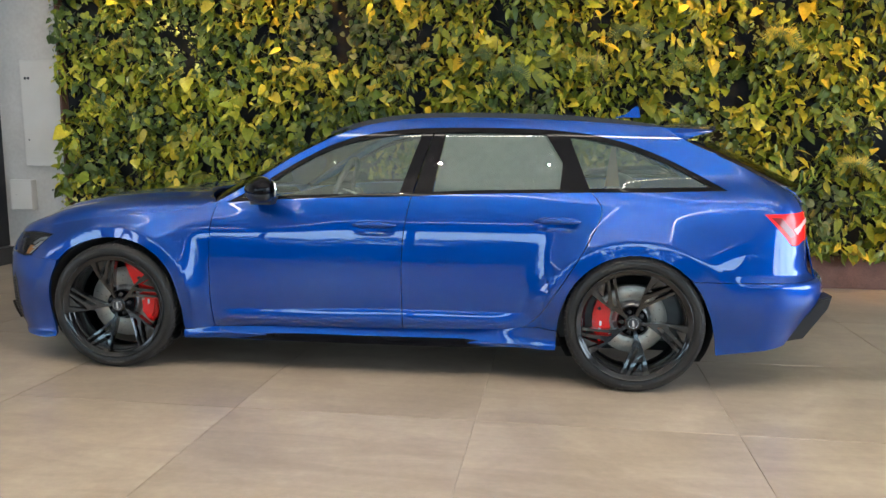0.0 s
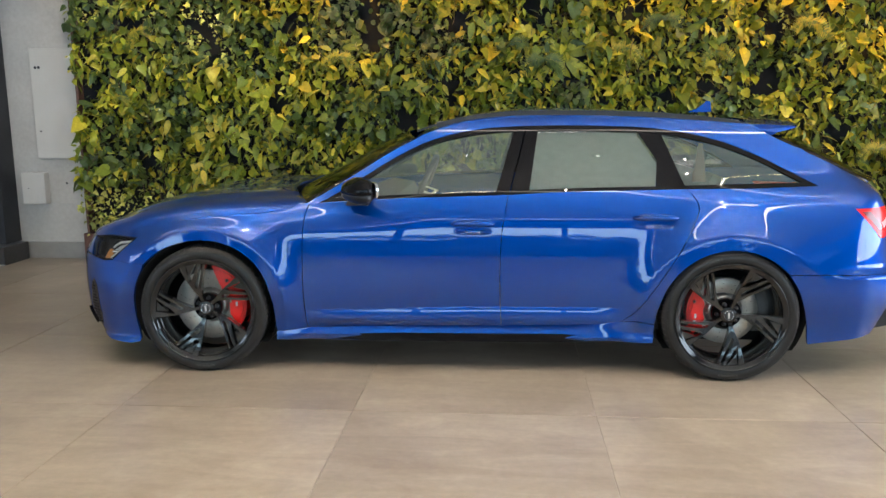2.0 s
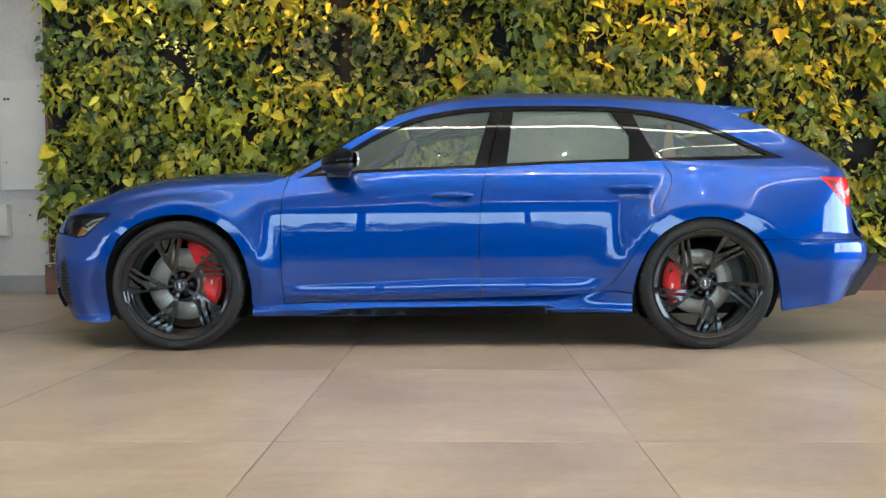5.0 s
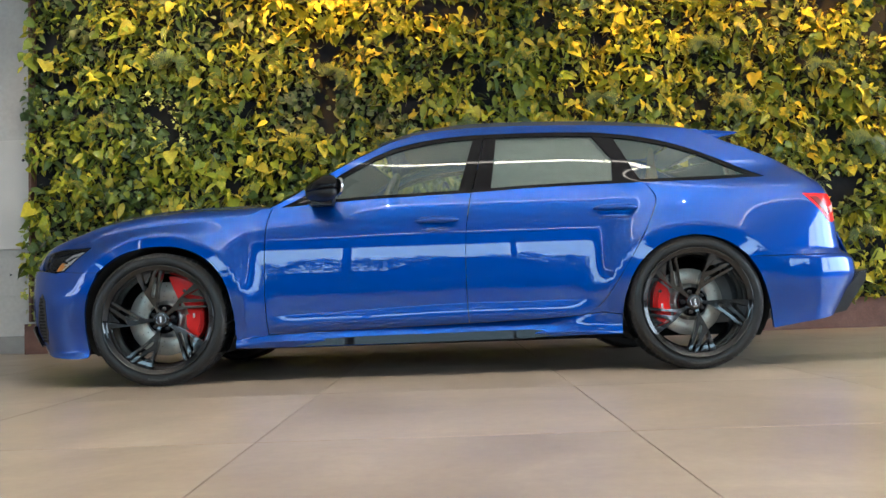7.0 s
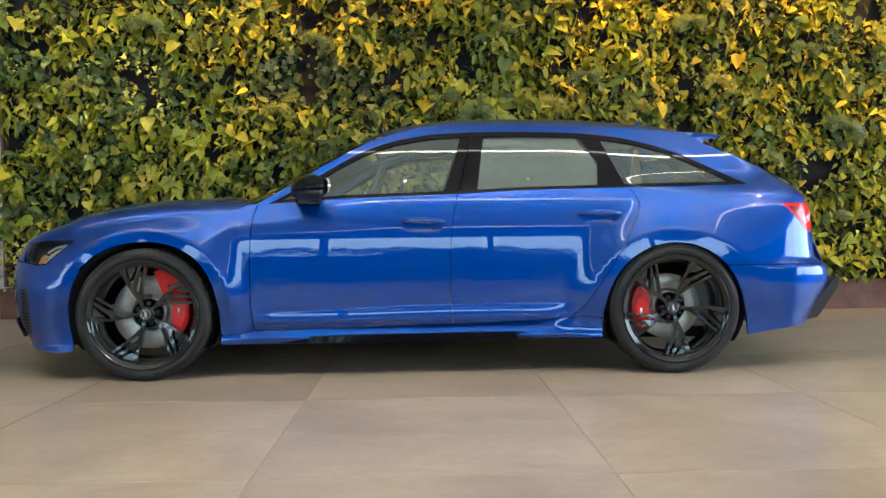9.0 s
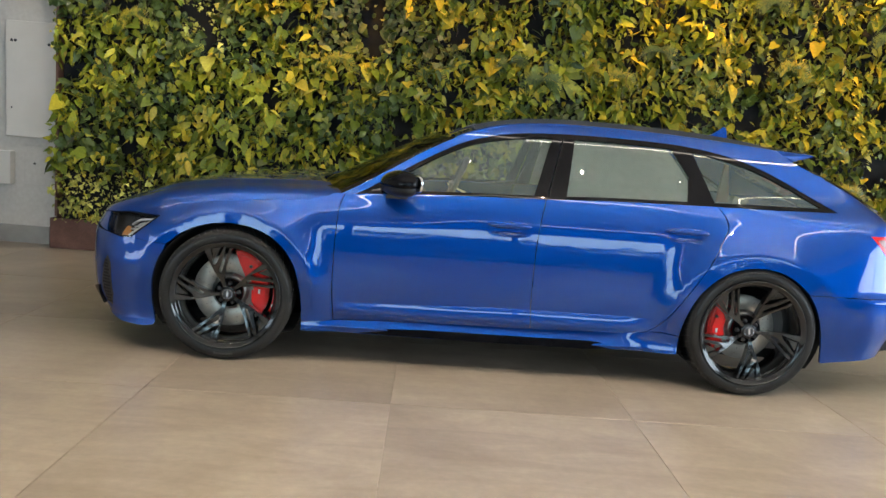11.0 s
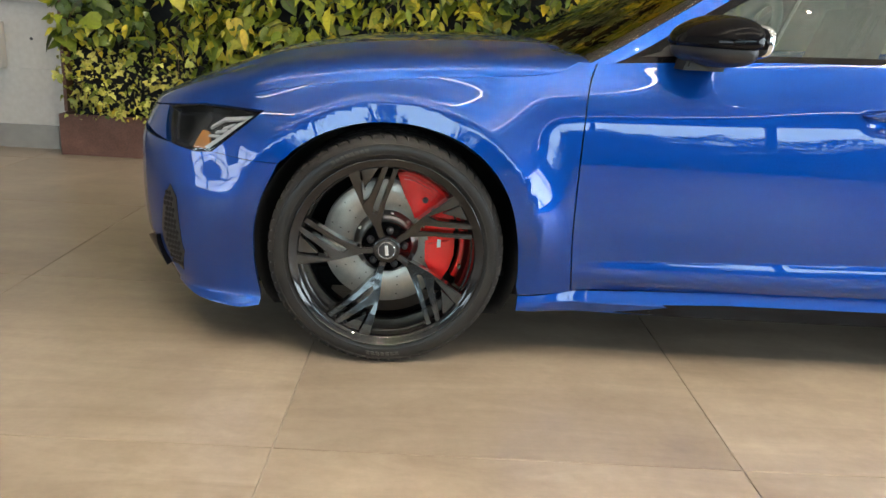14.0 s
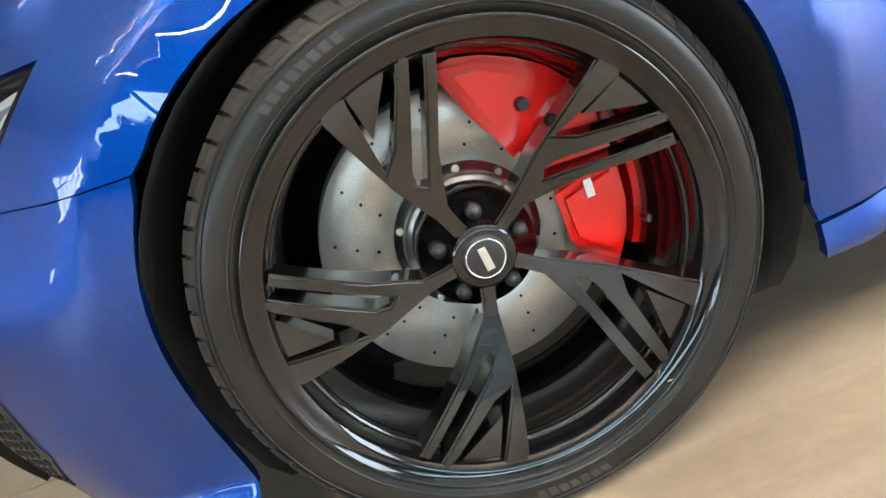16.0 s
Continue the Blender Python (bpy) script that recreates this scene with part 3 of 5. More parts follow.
SINGLE_LEAF = {"mid": leaf_mat("mid_green_blade", GREEN_MID, single=True), "dark": leaf_mat("dark_green_blade", GREEN_DARK, single=True), "yellow": leaf_mat("yellow_green_blade", GREEN_YELLOW, single=True),
               "varieg": leaf_mat("cream_edged_blade", VARIEGATED, single=True), "blue": leaf_mat("blue_green_blade", BLUE_GREEN, 0.55, True)}


def relief(x, z):
    """How far the plants stand out from the felt, in clumps."""
    return 0.11 + 0.10 * noise.noise((x * 1.6, z * 1.6, 3.1)) + 0.12 * noise.noise((x * 4.5, z * 4.5, 9.0)) + 0.05 * noise.noise((x * 11, z * 11, 2.0))


def plant_wall():
    rnd = random.Random(7)
    tp = {k: leaf_template(k) for k in ("heart", "lance", "ivy", "round", "strap", "needle")}
    bins = {k: Leaves() for k in LEAF_MATS}
    single = []
    step = 0.0335
    nx, nz = int((7.4 - GX0) / step), int((GZ1 - GZ0) / step)
    for i in range(nx):
        for j in range(nz):
            x, z = GX0 + (i + rnd.random()) * step, GZ0 + (j + rnd.random()) * step
            if x > 6.6 and rnd.random() < 0.4 or z > 3.6 and rnd.random() < 0.5:
                continue
            gap = noise.noise((x * 3.3, z * 3.3, 20.0))
            if gap > 0.34 and rnd.random() < 0.9:
                continue
            sp = noise.noise((x * 1.15, z * 1.15, 40.0)) + 0.35 * noise.noise((x * 4, z * 4, 50.0))
            yel = noise.noise((x * 0.9, z * 0.9, 70.0)) + 0.5 * noise.noise((x * 3, z * 3, 80.0))
            y = WALL_Y - max(0.02, relief(x, z)) - rnd.uniform(0, 0.07)
            hang, yaw, twist = rnd.gauss(0, 0.8), rnd.gauss(0, 0.85), rnd.gauss(-0.45, 0.6)
            if x < -1.55 and z < 0.75 or sp > 0.55:
                kind, key, size = "ivy", "varieg" if rnd.random() < 0.75 else "mid", rnd.uniform(0.035, 0.058)
            elif sp > 0.22:
                kind, key, size = "heart", "dark" if rnd.random() < 0.7 else "mid", rnd.uniform(0.055, 0.095)
            elif sp > -0.12:
                kind, key, size = "heart" if rnd.random() < 0.3 else "lance", "mid", rnd.uniform(0.08, 0.135)
            elif sp > -0.42:
                kind, key, size = "lance", "mid" if rnd.random() < 0.7 else "dark", rnd.uniform(0.08, 0.14)
            else:
                kind, key, size = "round", "blue" if rnd.random() < 0.6 else "dark", rnd.uniform(0.05, 0.09)
            if key == "mid" and yel + rnd.gauss(0, 0.25) > 0.25:
                key = "yellow"
            size *= rnd.choice((0.5, 0.6, 0.7, 0.85, 1.0, 1.3))
            if size < 0.085 and len(single) < 280 and -2.35 < x < -0.8 and 0.45 < z < 1.75 and rnd.random() < 0.28:
                single.append((kind, key, leaf_pose((x, y - 0.012, z + size * 0.4), size * 1.1, yaw, hang, twist)))
                continue
            bins[key].add(tp[kind], leaf_pose((x, y, z + size * 0.4), size, yaw, hang, twist))
            if rnd.random() < 0.35 and kind in ("ivy",):
                bins[key].add(tp[kind], leaf_pose((x + rnd.uniform(-0.03, 0.03), y - 0.02, z + rnd.uniform(-0.03, 0.03)), size * 0.9, -yaw, -hang, twist))
    for key, b in bins.items():
        words = {"mid": "dense mid-green climbing leaves hanging on the wall", "dark": "dense dark green heart-shaped leaves on the wall",
                 "yellow": "dense yellow-green pothos leaves on the wall", "varieg": "small cream-edged ivy leaves on the wall",
                 "blue": "blue-green rounded leaves on the wall"}[key]
        ob = new("foliage", b.mesh("foliage", LEAF_MATS[key]))
        tagged(ob, words, "foliage", "", "stuff")
    shared = {}
    for kind, key, m in single:
        if (kind, key) not in shared:
            shared[kind, key] = mesh_of("leaf", tp[kind][0], tp[kind][1], SINGLE_LEAF[key], True)
        part("leaf", shared[kind, key], None, GREEN).matrix_basis = m
    return tp


TEMPLATES = plant_wall()


def street_hedge():
    """Shrubs outside the street glazing, seen in the paint as a ragged dark edge."""
    rnd = random.Random(11)
    lv = Leaves()
    for i in range(9000):
        x = rnd.uniform(-7.5, 9.8)
        top = 1.95 + 0.5 * noise.noise((x * 0.55, 0, 5.0)) + 0.4 * noise.noise((x * 2.3, 0, 8.0))
        z = top - abs(rnd.gauss(0, 0.55))
        if z < 0.2:
            continue
        lv.add(TEMPLATES["lance"], leaf_pose((x, Y0 - rnd.uniform(0.55, 1.2), z), rnd.uniform(0.09, 0.19), rnd.gauss(0, 0.9), rnd.gauss(0, 1.6), rnd.gauss(0, 0.6)))
    tagged(new("hedge", lv.mesh("hedge", LEAF_MATS["dark"])), "loose dark green shrubs outside the shop window", "hedge", "", "stuff")


street_hedge()

# ---- car surface ----
# The flank is a height field: y over (x, z); past the wheels it bends round the corners.
class Section:
    """A section of the flank from its lean: knots (z, degrees that the surface faces upwards); y is 0 at z = 0.63."""

    def __init__(self, *knots):
        lean = Curve(*knots)
        self.z = np.linspace(0.1, 1.5, 701)
        self.m = np.array([math.tan(radians(lean(z))) for z in self.z])
        y = np.concatenate(([0], np.cumsum((self.m[1:] + self.m[:-1]) / 2 * 0.002)))
        self.y = y - np.interp(0.63, self.z, y)

    def __call__(self, z):
        f = min(max((z - 0.1) / 0.002, 0.0), 699.999)
        i = int(f)
        t = f - i
        y0, y1, m0, m1 = self.y[i], self.y[i + 1], self.m[i] * 0.002, self.m[i + 1] * 0.002
        return (1 + 2 * t) * (1 - t) ** 2 * y0 + t * (1 - t) ** 2 * m0 + t * t * (3 - 2 * t) * y1 + t * t * (t - 1) * m1


UPPER = ((0.5, -0.9), (0.57, 0.4), (0.63, 1.2), (0.70, 3.2), (0.785, 6.6), (0.83, 9.2), (0.875, 12.0), (0.905, 14.5), (0.95, 19.0), (1.0, 23.0),
         (1.04, 25.5), (1.09, 28.3), (1.15, 30.0), (1.25, 31.5), (1.35, 34.0), (1.39, 37.0), (1.43, 48.0), (1.47, 63.0))
DOOR = Section((0.1, -20.0), (0.255, -36.0), (0.285, -32.0), (0.312, -12.0), (0.33, -6.0), (0.40, -5.0), (0.45, -3.2), *UPPER)
PLAIN = Section((0.1, -1.0), (0.3, -1.5), (0.42, -2.2), *UPPER)


def bulge_table():
    """How a wheel blister rises: a steep foot just above the arch's ring, then a long fade."""
    u = np.linspace(0, 1, 300)
    d = np.array([smoothstep(0, 0.14, v) for v in u]) * (1 - u * u) ** 1.6
    f = np.concatenate(([0], np.cumsum((d[1:] + d[:-1]) / 2)))
    return u, 1 - f / f[-1]


BULGE_U, BULGE_F = bulge_table()


def blister(r, edge, reach):
    return float(np.interp((r - edge) / (reach - edge), BULGE_U, BULGE_F))


NOSE_X = Curve((0.12, -0.79), (0.22, -0.87), (0.35, -0.945), (0.5, -0.955), (0.62, -0.955), (0.70, -0.93), (0.76, -0.90), (0.85, -0.84))
TAIL_X = Curve((0.12, 3.80), (0.24, 3.86), (0.38, 3.95), (0.50, 4.03), (0.57, 4.02), (0.64, 3.94), (0.74, 3.925), (0.9, 3.915), (1.0, 3.88), (1.06, 3.82), (1.12, 3.72), (1.25, 3.5), (1.4, 3.2))
SHOULDER_DROP = Curve((-0.9, 0.27), (-0.57, 0.225), (-0.375, 0.172), (-0.135, 0.138), (0.17, 0.112), (0.59, 0.075), (0.95, 0.035), (1.4, 0.0), (2.0, 0.0))
GAP_Z = Curve((-0.95, 0.70), (-0.88, 0.727), (-0.80, 0.744), (-0.722, 0.757), (-0.585, 0.775), (-0.375, 0.829), (-0.135, 0.868), (0.17, 0.897), (0.40, 0.914), (0.60, 0.945), (0.8, 0.96))
X_FRONT, X_REAR = -0.3, 3.35


def corner_table(depth, power):
    th = np.linspace(0, math.pi / 2, 400)
    u, v = np.sin(th) ** (2 / power), 1 - np.cos(th)
    s = np.concatenate(([0], np.cumsum(np.hypot(np.diff(u) * depth, np.diff(v) * YC))))
    return s, u, v


NOSE_T, TAIL_T = corner_table(0.65, 4.0), corner_table(0.6, 4.8)
Q_NOSE, Q_TAIL = X_FRONT - NOSE_T[0][-1], X_REAR + TAIL_T[0][-1]


def around(x, z):
    """The flank's own coordinate for a place x at height z."""
    if x < X_FRONT:
        return X_FRONT - float(np.interp((X_FRONT - x) / (X_FRONT - NOSE_X(z)), NOSE_T[1], NOSE_T[0]))
    if x > X_REAR:
        return X_REAR + float(np.interp((x - X_REAR) / (TAIL_X(z) - X_REAR), TAIL_T[1], TAIL_T[0]))
    return x


HANDLES = ((1.532, 0.848), (2.522, 0.884))


def flank(q, z):
    x, v, fade = q, 0.0, 1.0
    if q < X_FRONT:
        u = float(np.interp(X_FRONT - q, NOSE_T[0], NOSE_T[1]))
        v = float(np.interp(X_FRONT - q, NOSE_T[0], NOSE_T[2]))
        x, fade = X_FRONT - u * (X_FRONT - NOSE_X(z)), 1 - v
    elif q > X_REAR:
        u = float(np.interp(q - X_REAR, TAIL_T[0], TAIL_T[1]))
        v = float(np.interp(q - X_REAR, TAIL_T[0], TAIL_T[2]))
        x, fade = X_REAR + u * (TAIL_X(z) - X_REAR), 1 - v
    # the ring round each arch stands upright: there the section is that of the ring's outer edge
    lean, zs = 0.0, z
    for cx, k in ((0.0, 1.0), (2.929, 1.08)):
        hz = max(0.0, z - 0.36) * k
        r = math.hypot(x - cx, hz)
        if 0 < r < 0.462:
            out = (0.462 - r) * hz / r
            zs, lean = z + out / k, 0.10 * out
    gap = GAP_Z(min(x, 0.6))
    drop = SHOULDER_DROP(x) * ease(gap - 0.19, gap + 0.02, zs) * (1 - ease(0.98, 1.26, zs))
    w = ease(0.46, 0.76, x) * (1 - ease(2.14, 2.48, x))
    zz = zs + drop
    y = DOOR(zz) * w + PLAIN(zz) * (1 - w) - lean * fade
    # the bright ledge along the foot of the doors; its upper crease climbs to the rear
    if z < 0.42 and w > 0:
        crease = 0.366 + 0.034 * smoothstep(0.55, 1.75, x)
        u = (crease - z) / 0.08
        rise = 0.0 if u < 0 else u * u / 0.2 if u < 0.1 else u - 0.05 - (u - 0.1) ** 2 / 1.8 if u < 1 else 0.5
        y -= 0.034 * rise * w * (0.7 * ease(0.5, 0.72, x) + 0.3 * ease(0.6, 1.6, x))
    if z > 0.96:
        y += ease(0.96, 1.16, z) * (0.07 * smoothstep(2.3, 3.5, x) + 0.03 * (1 - smoothstep(0.5, 1.5, x)))
    low = 0.3 + 0.7 * ease(0.2, 0.54, z)
    r = math.hypot(x, max(0.0, z - 0.36))
    up = ease(0.1, 1.0, max(0.0, z - 0.36) / r) if r else 0
    y -= (0.046 + 0.006 * up) * low * blister(r, 0.462, (0.625 + 0.055 * up) if x > 0 else 0.68 + 0.16 * (1 - up)) * fade
    dx = x - 2.929
    r = math.hypot(dx, max(0.0, z - 0.36) * 1.08)
    up = ease(0.1, 1.0, max(0.0, z - 0.36) / r) if r else 0
    y -= (0.050 + 0.008 * up) * low * blister(r, 0.462, (0.645 + 0.065 * up) if dx < 0 else 0.71 + 0.34 * ease(0, 0.6, dx)) * fade
    # shoulder of the front bumper below the headlamps
    y += 0.020 * smoothstep(0.50, 0.64, z) * smoothstep(-0.40, -0.54, x) * fade
    # cups behind the door handles
    for hx, hz in HANDLES:
        d = ((x - hx) / 0.08) ** 4 + ((z - hz + 0.010) / 0.029) ** 4
        if d < 6:
            y += 0.016 * math.exp(-d)
    # the shelf of the rear bumper
    y -= 0.028 * smoothstep(3.38, 3.62, x) * smoothstep(0.645, 0.575, z) * fade
    # flared foot of the front bumper
    y -= 0.03 * smoothstep(0.20, 0.16, z) * smoothstep(-0.36, -0.46, x) * fade
    return Vector((x, y * fade + v * YC, z))


def skirt(q, z):
    """The flared sill below the doors; at its ends it runs into the wings."""
    y = 0.006 + (0.5 * (z - 0.215) if z > 0.219 else 0.002 + 0.4 * (0.219 - z))
    end = max(1 - smoothstep(0.42, 0.72, q), smoothstep(2.12, 2.5, q))
    wing = flank(q, max(z, 0.2)).y - 0.002 - 0.012 * (1 - smoothstep(0.2, 0.27, z)) + max(0.0, 0.2 - z) * 0.5
    return Vector((q, y + (wing - y) * end, z))


def blade(q, z):
    """The lip of the sill, turned a little upwards."""
    return Vector((q, 0.010 - (0.240 - z) * 0.12 + 0.014 * max(smoothstep(0.95, 0.72, q), smoothstep(2.0, 2.25, q)), z))


def panel(name, outline, material, parent, label="", surface=flank, inset=0.0, dq=0.03, dz=0.0125, flange=0.018, far=False, fine=None):
    """One body panel: the outline (q, z) filled, bent onto the surface, its rim folded inwards."""
    if far:
        dq, dz = dq * 2, dz * 2.5
    bm = bmesh.new()
    pts = []
    for p in outline:
        if not pts or (abs(p[0] - pts[-1][0]) + abs(p[1] - pts[-1][1])) > 1e-4:
            pts.append(p)
    if abs(pts[0][0] - pts[-1][0]) + abs(pts[0][1] - pts[-1][1]) < 1e-4:
        pts.pop()
    area = sum(a[0] * b[1] - b[0] * a[1] for a, b in zip(pts, pts[1:] + pts[:1]))
    if area < 0:
        pts.reverse()
    bm.faces.new([bm.verts.new((q, 0, z)) for q, z in pts])
    q0, q1 = min(p[0] for p in pts), max(p[0] for p in pts)
    z0, z1 = min(p[1] for p in pts), max(p[1] for p in pts)
    for axis, lo, hi, d in ((0, q0, q1, dq), (2, z0, z1, dz)):
        n = max(1, round((hi - lo) / d))
        for i in range(1, n):
            co, no = [0, 0, 0], [0, 0, 0]
            co[axis], no[axis] = lo + (hi - lo) * i / n + 1e-5, 1
            bmesh.ops.bisect_plane(bm, geom=bm.verts[:] + bm.edges[:] + bm.faces[:], plane_co=co, plane_no=no, dist=1e-6)
    if fine and not far:
        (fx, fz) = fine
        for axis, c, half, n in ((0, fx, 0.13, 16), (2, fz, 0.055, 14)):
            for i in range(n + 1):
                co, no = [0, 0, 0], [0, 0, 0]
                co[axis], no[axis] = c - half + 2 * half * i / n, 1
                near = [f for f in bm.faces if abs(f.calc_center_bounds().x - fx) < 0.19 and abs(f.calc_center_bounds().z - fz) < 0.1]
                geom = near + list({e for f in near for e in f.edges}) + list({v for f in near for v in f.verts})
                bmesh.ops.bisect_plane(bm, geom=geom, plane_co=co, plane_no=no, dist=1e-6)
    bm.normal_update()
    bm.verts.index_update()
    normals = {}
    rim = [e for e in bm.edges if e.is_boundary]
    for v in bm.verts:
        q, z = v.co.x, v.co.z
        e = 0.002
        a = surface(q + e, z) - surface(q - e, z)
        b = surface(q, z + e) - surface(q, z - e)
        n = a.cross(b).normalized()
        normals[v.index] = n
        p = surface(q, z) - n * inset
        v.co = p
    bm.verts.index_update()
    ns = [normals[i] for i in range(len(bm.verts))]
    main = len(bm.verts)
    if flange:
        ext = bmesh.ops.extrude_edge_only(bm, edges=rim)["geom"]
        fresh = [g for g in ext if isinstance(g, bmesh.types.BMVert)]
        bm.verts.index_update()
        for v in fresh:
            near = [e.other_vert(v) for e in v.link_edges if e.other_vert(v).index < main]
            if near:
                v.co = near[0].co - ns[near[0].index] * flange
    if far:
        for v in bm.verts:
            v.co.y = 2 * YC - v.co.y
        bmesh.ops.reverse_faces(bm, faces=bm.faces[:])
        ns = [Vector((n.x, -n.y, n.z)) for n in ns]
    bm.normal_update()
    me = bpy.data.meshes.new(name)
    bm.faces.ensure_lookup_table()
    flags = [all(v.index < main for v in f.verts) for f in bm.faces]
    loops = []
    for f, ok in zip(bm.faces, flags):
        f.smooth = True
        for v in f.verts:
            loops.append(ns[v.index] if ok else f.normal.copy())
    bm.to_mesh(me)
    bm.free()
    me.normals_split_custom_set([tuple(n) for n in loops])
    me.materials.append(material)
    return part(name, me, None, parent, label)


def qz(pts):
    return [(around(x, z), z) for x, z in pts]


# side-view lines of the body, as (x, z)
ARCH_F = spline([(0.408, 0.18), (0.410, 0.30), (0.400, 0.42), (0.368, 0.545), (0.305, 0.645), (0.215, 0.715), (0.11, 0.752), (0.0, 0.763), (-0.11, 0.752),
                 (-0.22, 0.713), (-0.31, 0.645), (-0.375, 0.54), (-0.408, 0.42), (-0.412, 0.30), (-0.395, 0.185)], 4)
ARCH_R = spline([(2.530, 0.20), (2.531, 0.33), (2.556, 0.45), (2.605, 0.555), (2.69, 0.648), (2.80, 0.708), (2.93, 0.73), (3.06, 0.708), (3.17, 0.645),
                 (3.253, 0.548), (3.305, 0.43), (3.336, 0.32), (3.350, 0.215)], 4)
FENDER_EDGE = spline([(0.588, 0.252), (0.572, 0.44), (0.573, 0.70), (0.583, 0.88), (0.606, 0.962)], 5)
DOOR_SPLIT = spline([(1.692, 0.287), (1.684, 0.45), (1.684, 0.63), (1.694, 0.82), (1.727, 1.013)], 5)
REAR_EDGE = spline([(2.345, 0.318), (2.42, 0.375), (2.526, 0.525), (2.644, 0.716), (2.735, 0.885), (2.752, 0.94), (2.742, 0.985), (2.70, 1.043)], 5)
BELT = spline([(0.606, 0.962), (0.84, 0.977), (1.166, 0.995), (1.727, 1.013), (2.10, 1.03), (2.70, 1.043)], 6)
DOOR_FOOT = [(0.592, 0.258), (1.088, 0.274), (1.69, 0.287), (2.06, 0.298), (2.25, 0.306), (2.345, 0.318)]
WINDOW_TOP = spline([(0.66, 0.966), (0.72, 0.995), (0.866, 1.081), (1.089, 1.215), (1.286, 1.308), (1.518, 1.362), (1.752, 1.383), (2.083, 1.387), (2.41, 1.378),
                     (2.571, 1.364), (2.73, 1.340), (2.916, 1.292), (3.094, 1.22), (3.266, 1.131), (3.40, 1.058)], 6)
ROOF_EDGE = spline([(0.590, 0.963), (0.70, 1.025), (0.85, 1.116), (1.063, 1.246), (1.268, 1.345), (1.48, 1.404), (1.75, 1.432), (2.08, 1.434), (2.41, 1.424),
                    (2.74, 1.407), (3.10, 1.380)], 6)
HOOD_GAP = spline([(0.60, 0.945), (0.40, 0.914), (0.17, 0.897), (-0.135, 0.868), (-0.375, 0.829), (-0.585, 0.774)], 6)
D_EDGE = spline([(3.10, 1.380), (3.21, 1.312), (3.47, 1.186), (3.62, 1.110), (3.72, 1.066)], 5)


def shift(pts, dx, dz):
    return [(x + dx, z + dz) for x, z in pts]


def build_body(car, far):
    G = 0.0022
    panel("front_fender", qz([(0.417, 0.241), (0.52, 0.248)] + shift(FENDER_EDGE, -G, 0) + [(0.550, 0.9625), (0.505, 0.936)] + [p for p in HOOD_GAP if p[0] < 0.48] + [(-0.384, 0.773), (-0.544, 0.640), (-0.44, 0.632), (-0.332, 0.6275)]
                              + [p for p in reversed(ARCH_F[:-1]) if (p[0] > -0.325 or p[1] > 0.64) and p[1] > 0.245]), PAINT, car, far=far, dq=0.025)
    panel("front_door", qz(shift(FENDER_EDGE, G, 0) + BELT[:19] + [p for p in reversed(shift(DOOR_SPLIT, -G, 0))] + [DOOR_FOOT[1], DOOR_FOOT[0]]), PAINT, car, far=far, fine=HANDLES[0], dz=0.008)
    panel("rear_door", qz(shift(DOOR_SPLIT, G, 0) + BELT[19:] + [p for p in reversed(shift(REAR_EDGE, -G, 0))] + DOOR_FOOT[4:2:-1]), PAINT, car, far=far, fine=HANDLES[1], dz=0.008)
    panel("quarter_panel", qz(shift(REAR_EDGE, G, 0) + [(3.05, 1.046), (3.40, 1.058), (3.56, 1.062), (3.72, 1.066), (3.80, 1.03), (3.84, 0.985), (3.80, 0.948), (3.565, 0.945),
                               (3.64, 0.865), (3.71, 0.783), (3.745, 0.779), (3.79, 0.80), (3.87, 0.80), (3.87, 0.602), (3.5, 0.602), (3.218, 0.602)]
                              + [p for p in reversed(ARCH_R) if p[1] > 0.60] + [p for p in reversed(ARCH_R) if 0.31 < p[1] <= 0.60 and p[0] < 2.9] + [(2.529, 0.311), (2.43, 0.326)]), PAINT, car, far=far)
    low = [p for p in ARCH_R if p[1] < 0.60 and p[0] > 2.9]
    panel("rear_bumper", [(around(x, z), z) for x, z in [(3.222, 0.598), (3.5, 0.598)]] + [(Q_TAIL - 0.12, 0.598), (Q_TAIL - 0.12, 0.497)]
          + qz([(3.885, 0.497), (3.70, 0.264), (3.52, 0.236), (3.354, 0.208)]) + [(around(x, z), z) for x, z in reversed(low)], PAINT, car, far=far)
    panel("roof_side", qz(ROOF_EDGE + D_EDGE + [(3.56, 1.062)] + list(reversed(WINDOW_TOP)) + [(0.606, 0.962)]), PAINT, car, far=far, flange=0.006)
    panel("front_bumper", [(around(x, z), z) for x, z in reversed(ARCH_F) if x < -0.34 and z < 0.62] + qz([(-0.335, 0.6255), (-0.44, 0.6302), (-0.548, 0.6388), (-0.60, 0.6345), (-0.70, 0.651)])
          + [(Q_NOSE + 0.12, 0.69), (Q_NOSE + 0.12, 0.2)] + qz([(-0.72, 0.19), (-0.60, 0.168), (-0.45, 0.16), (-0.40, 0.165)]), PAINT, car, far=far)
    panel("nose_panel", qz([(-0.726, 0.752), (-0.80, 0.740), (-0.85, 0.730)]) + [(Q_NOSE + 0.03, 0.718), (Q_NOSE + 0.03, 0.694), (Q_NOSE + 0.12, 0.694)] + qz([(-0.80, 0.676), (-0.706, 0.656)]), PAINT, car, far=far)
    panel("grille", [(Q_NOSE + 0.42, 0.67), (Q_NOSE + 0.005, 0.69), (Q_NOSE + 0.005, 0.28), (Q_NOSE + 0.30, 0.30), (Q_NOSE + 0.46, 0.56)], SATIN_BLACK, car, "black honeycomb grille", inset=-0.006, far=far, dq=0.04)
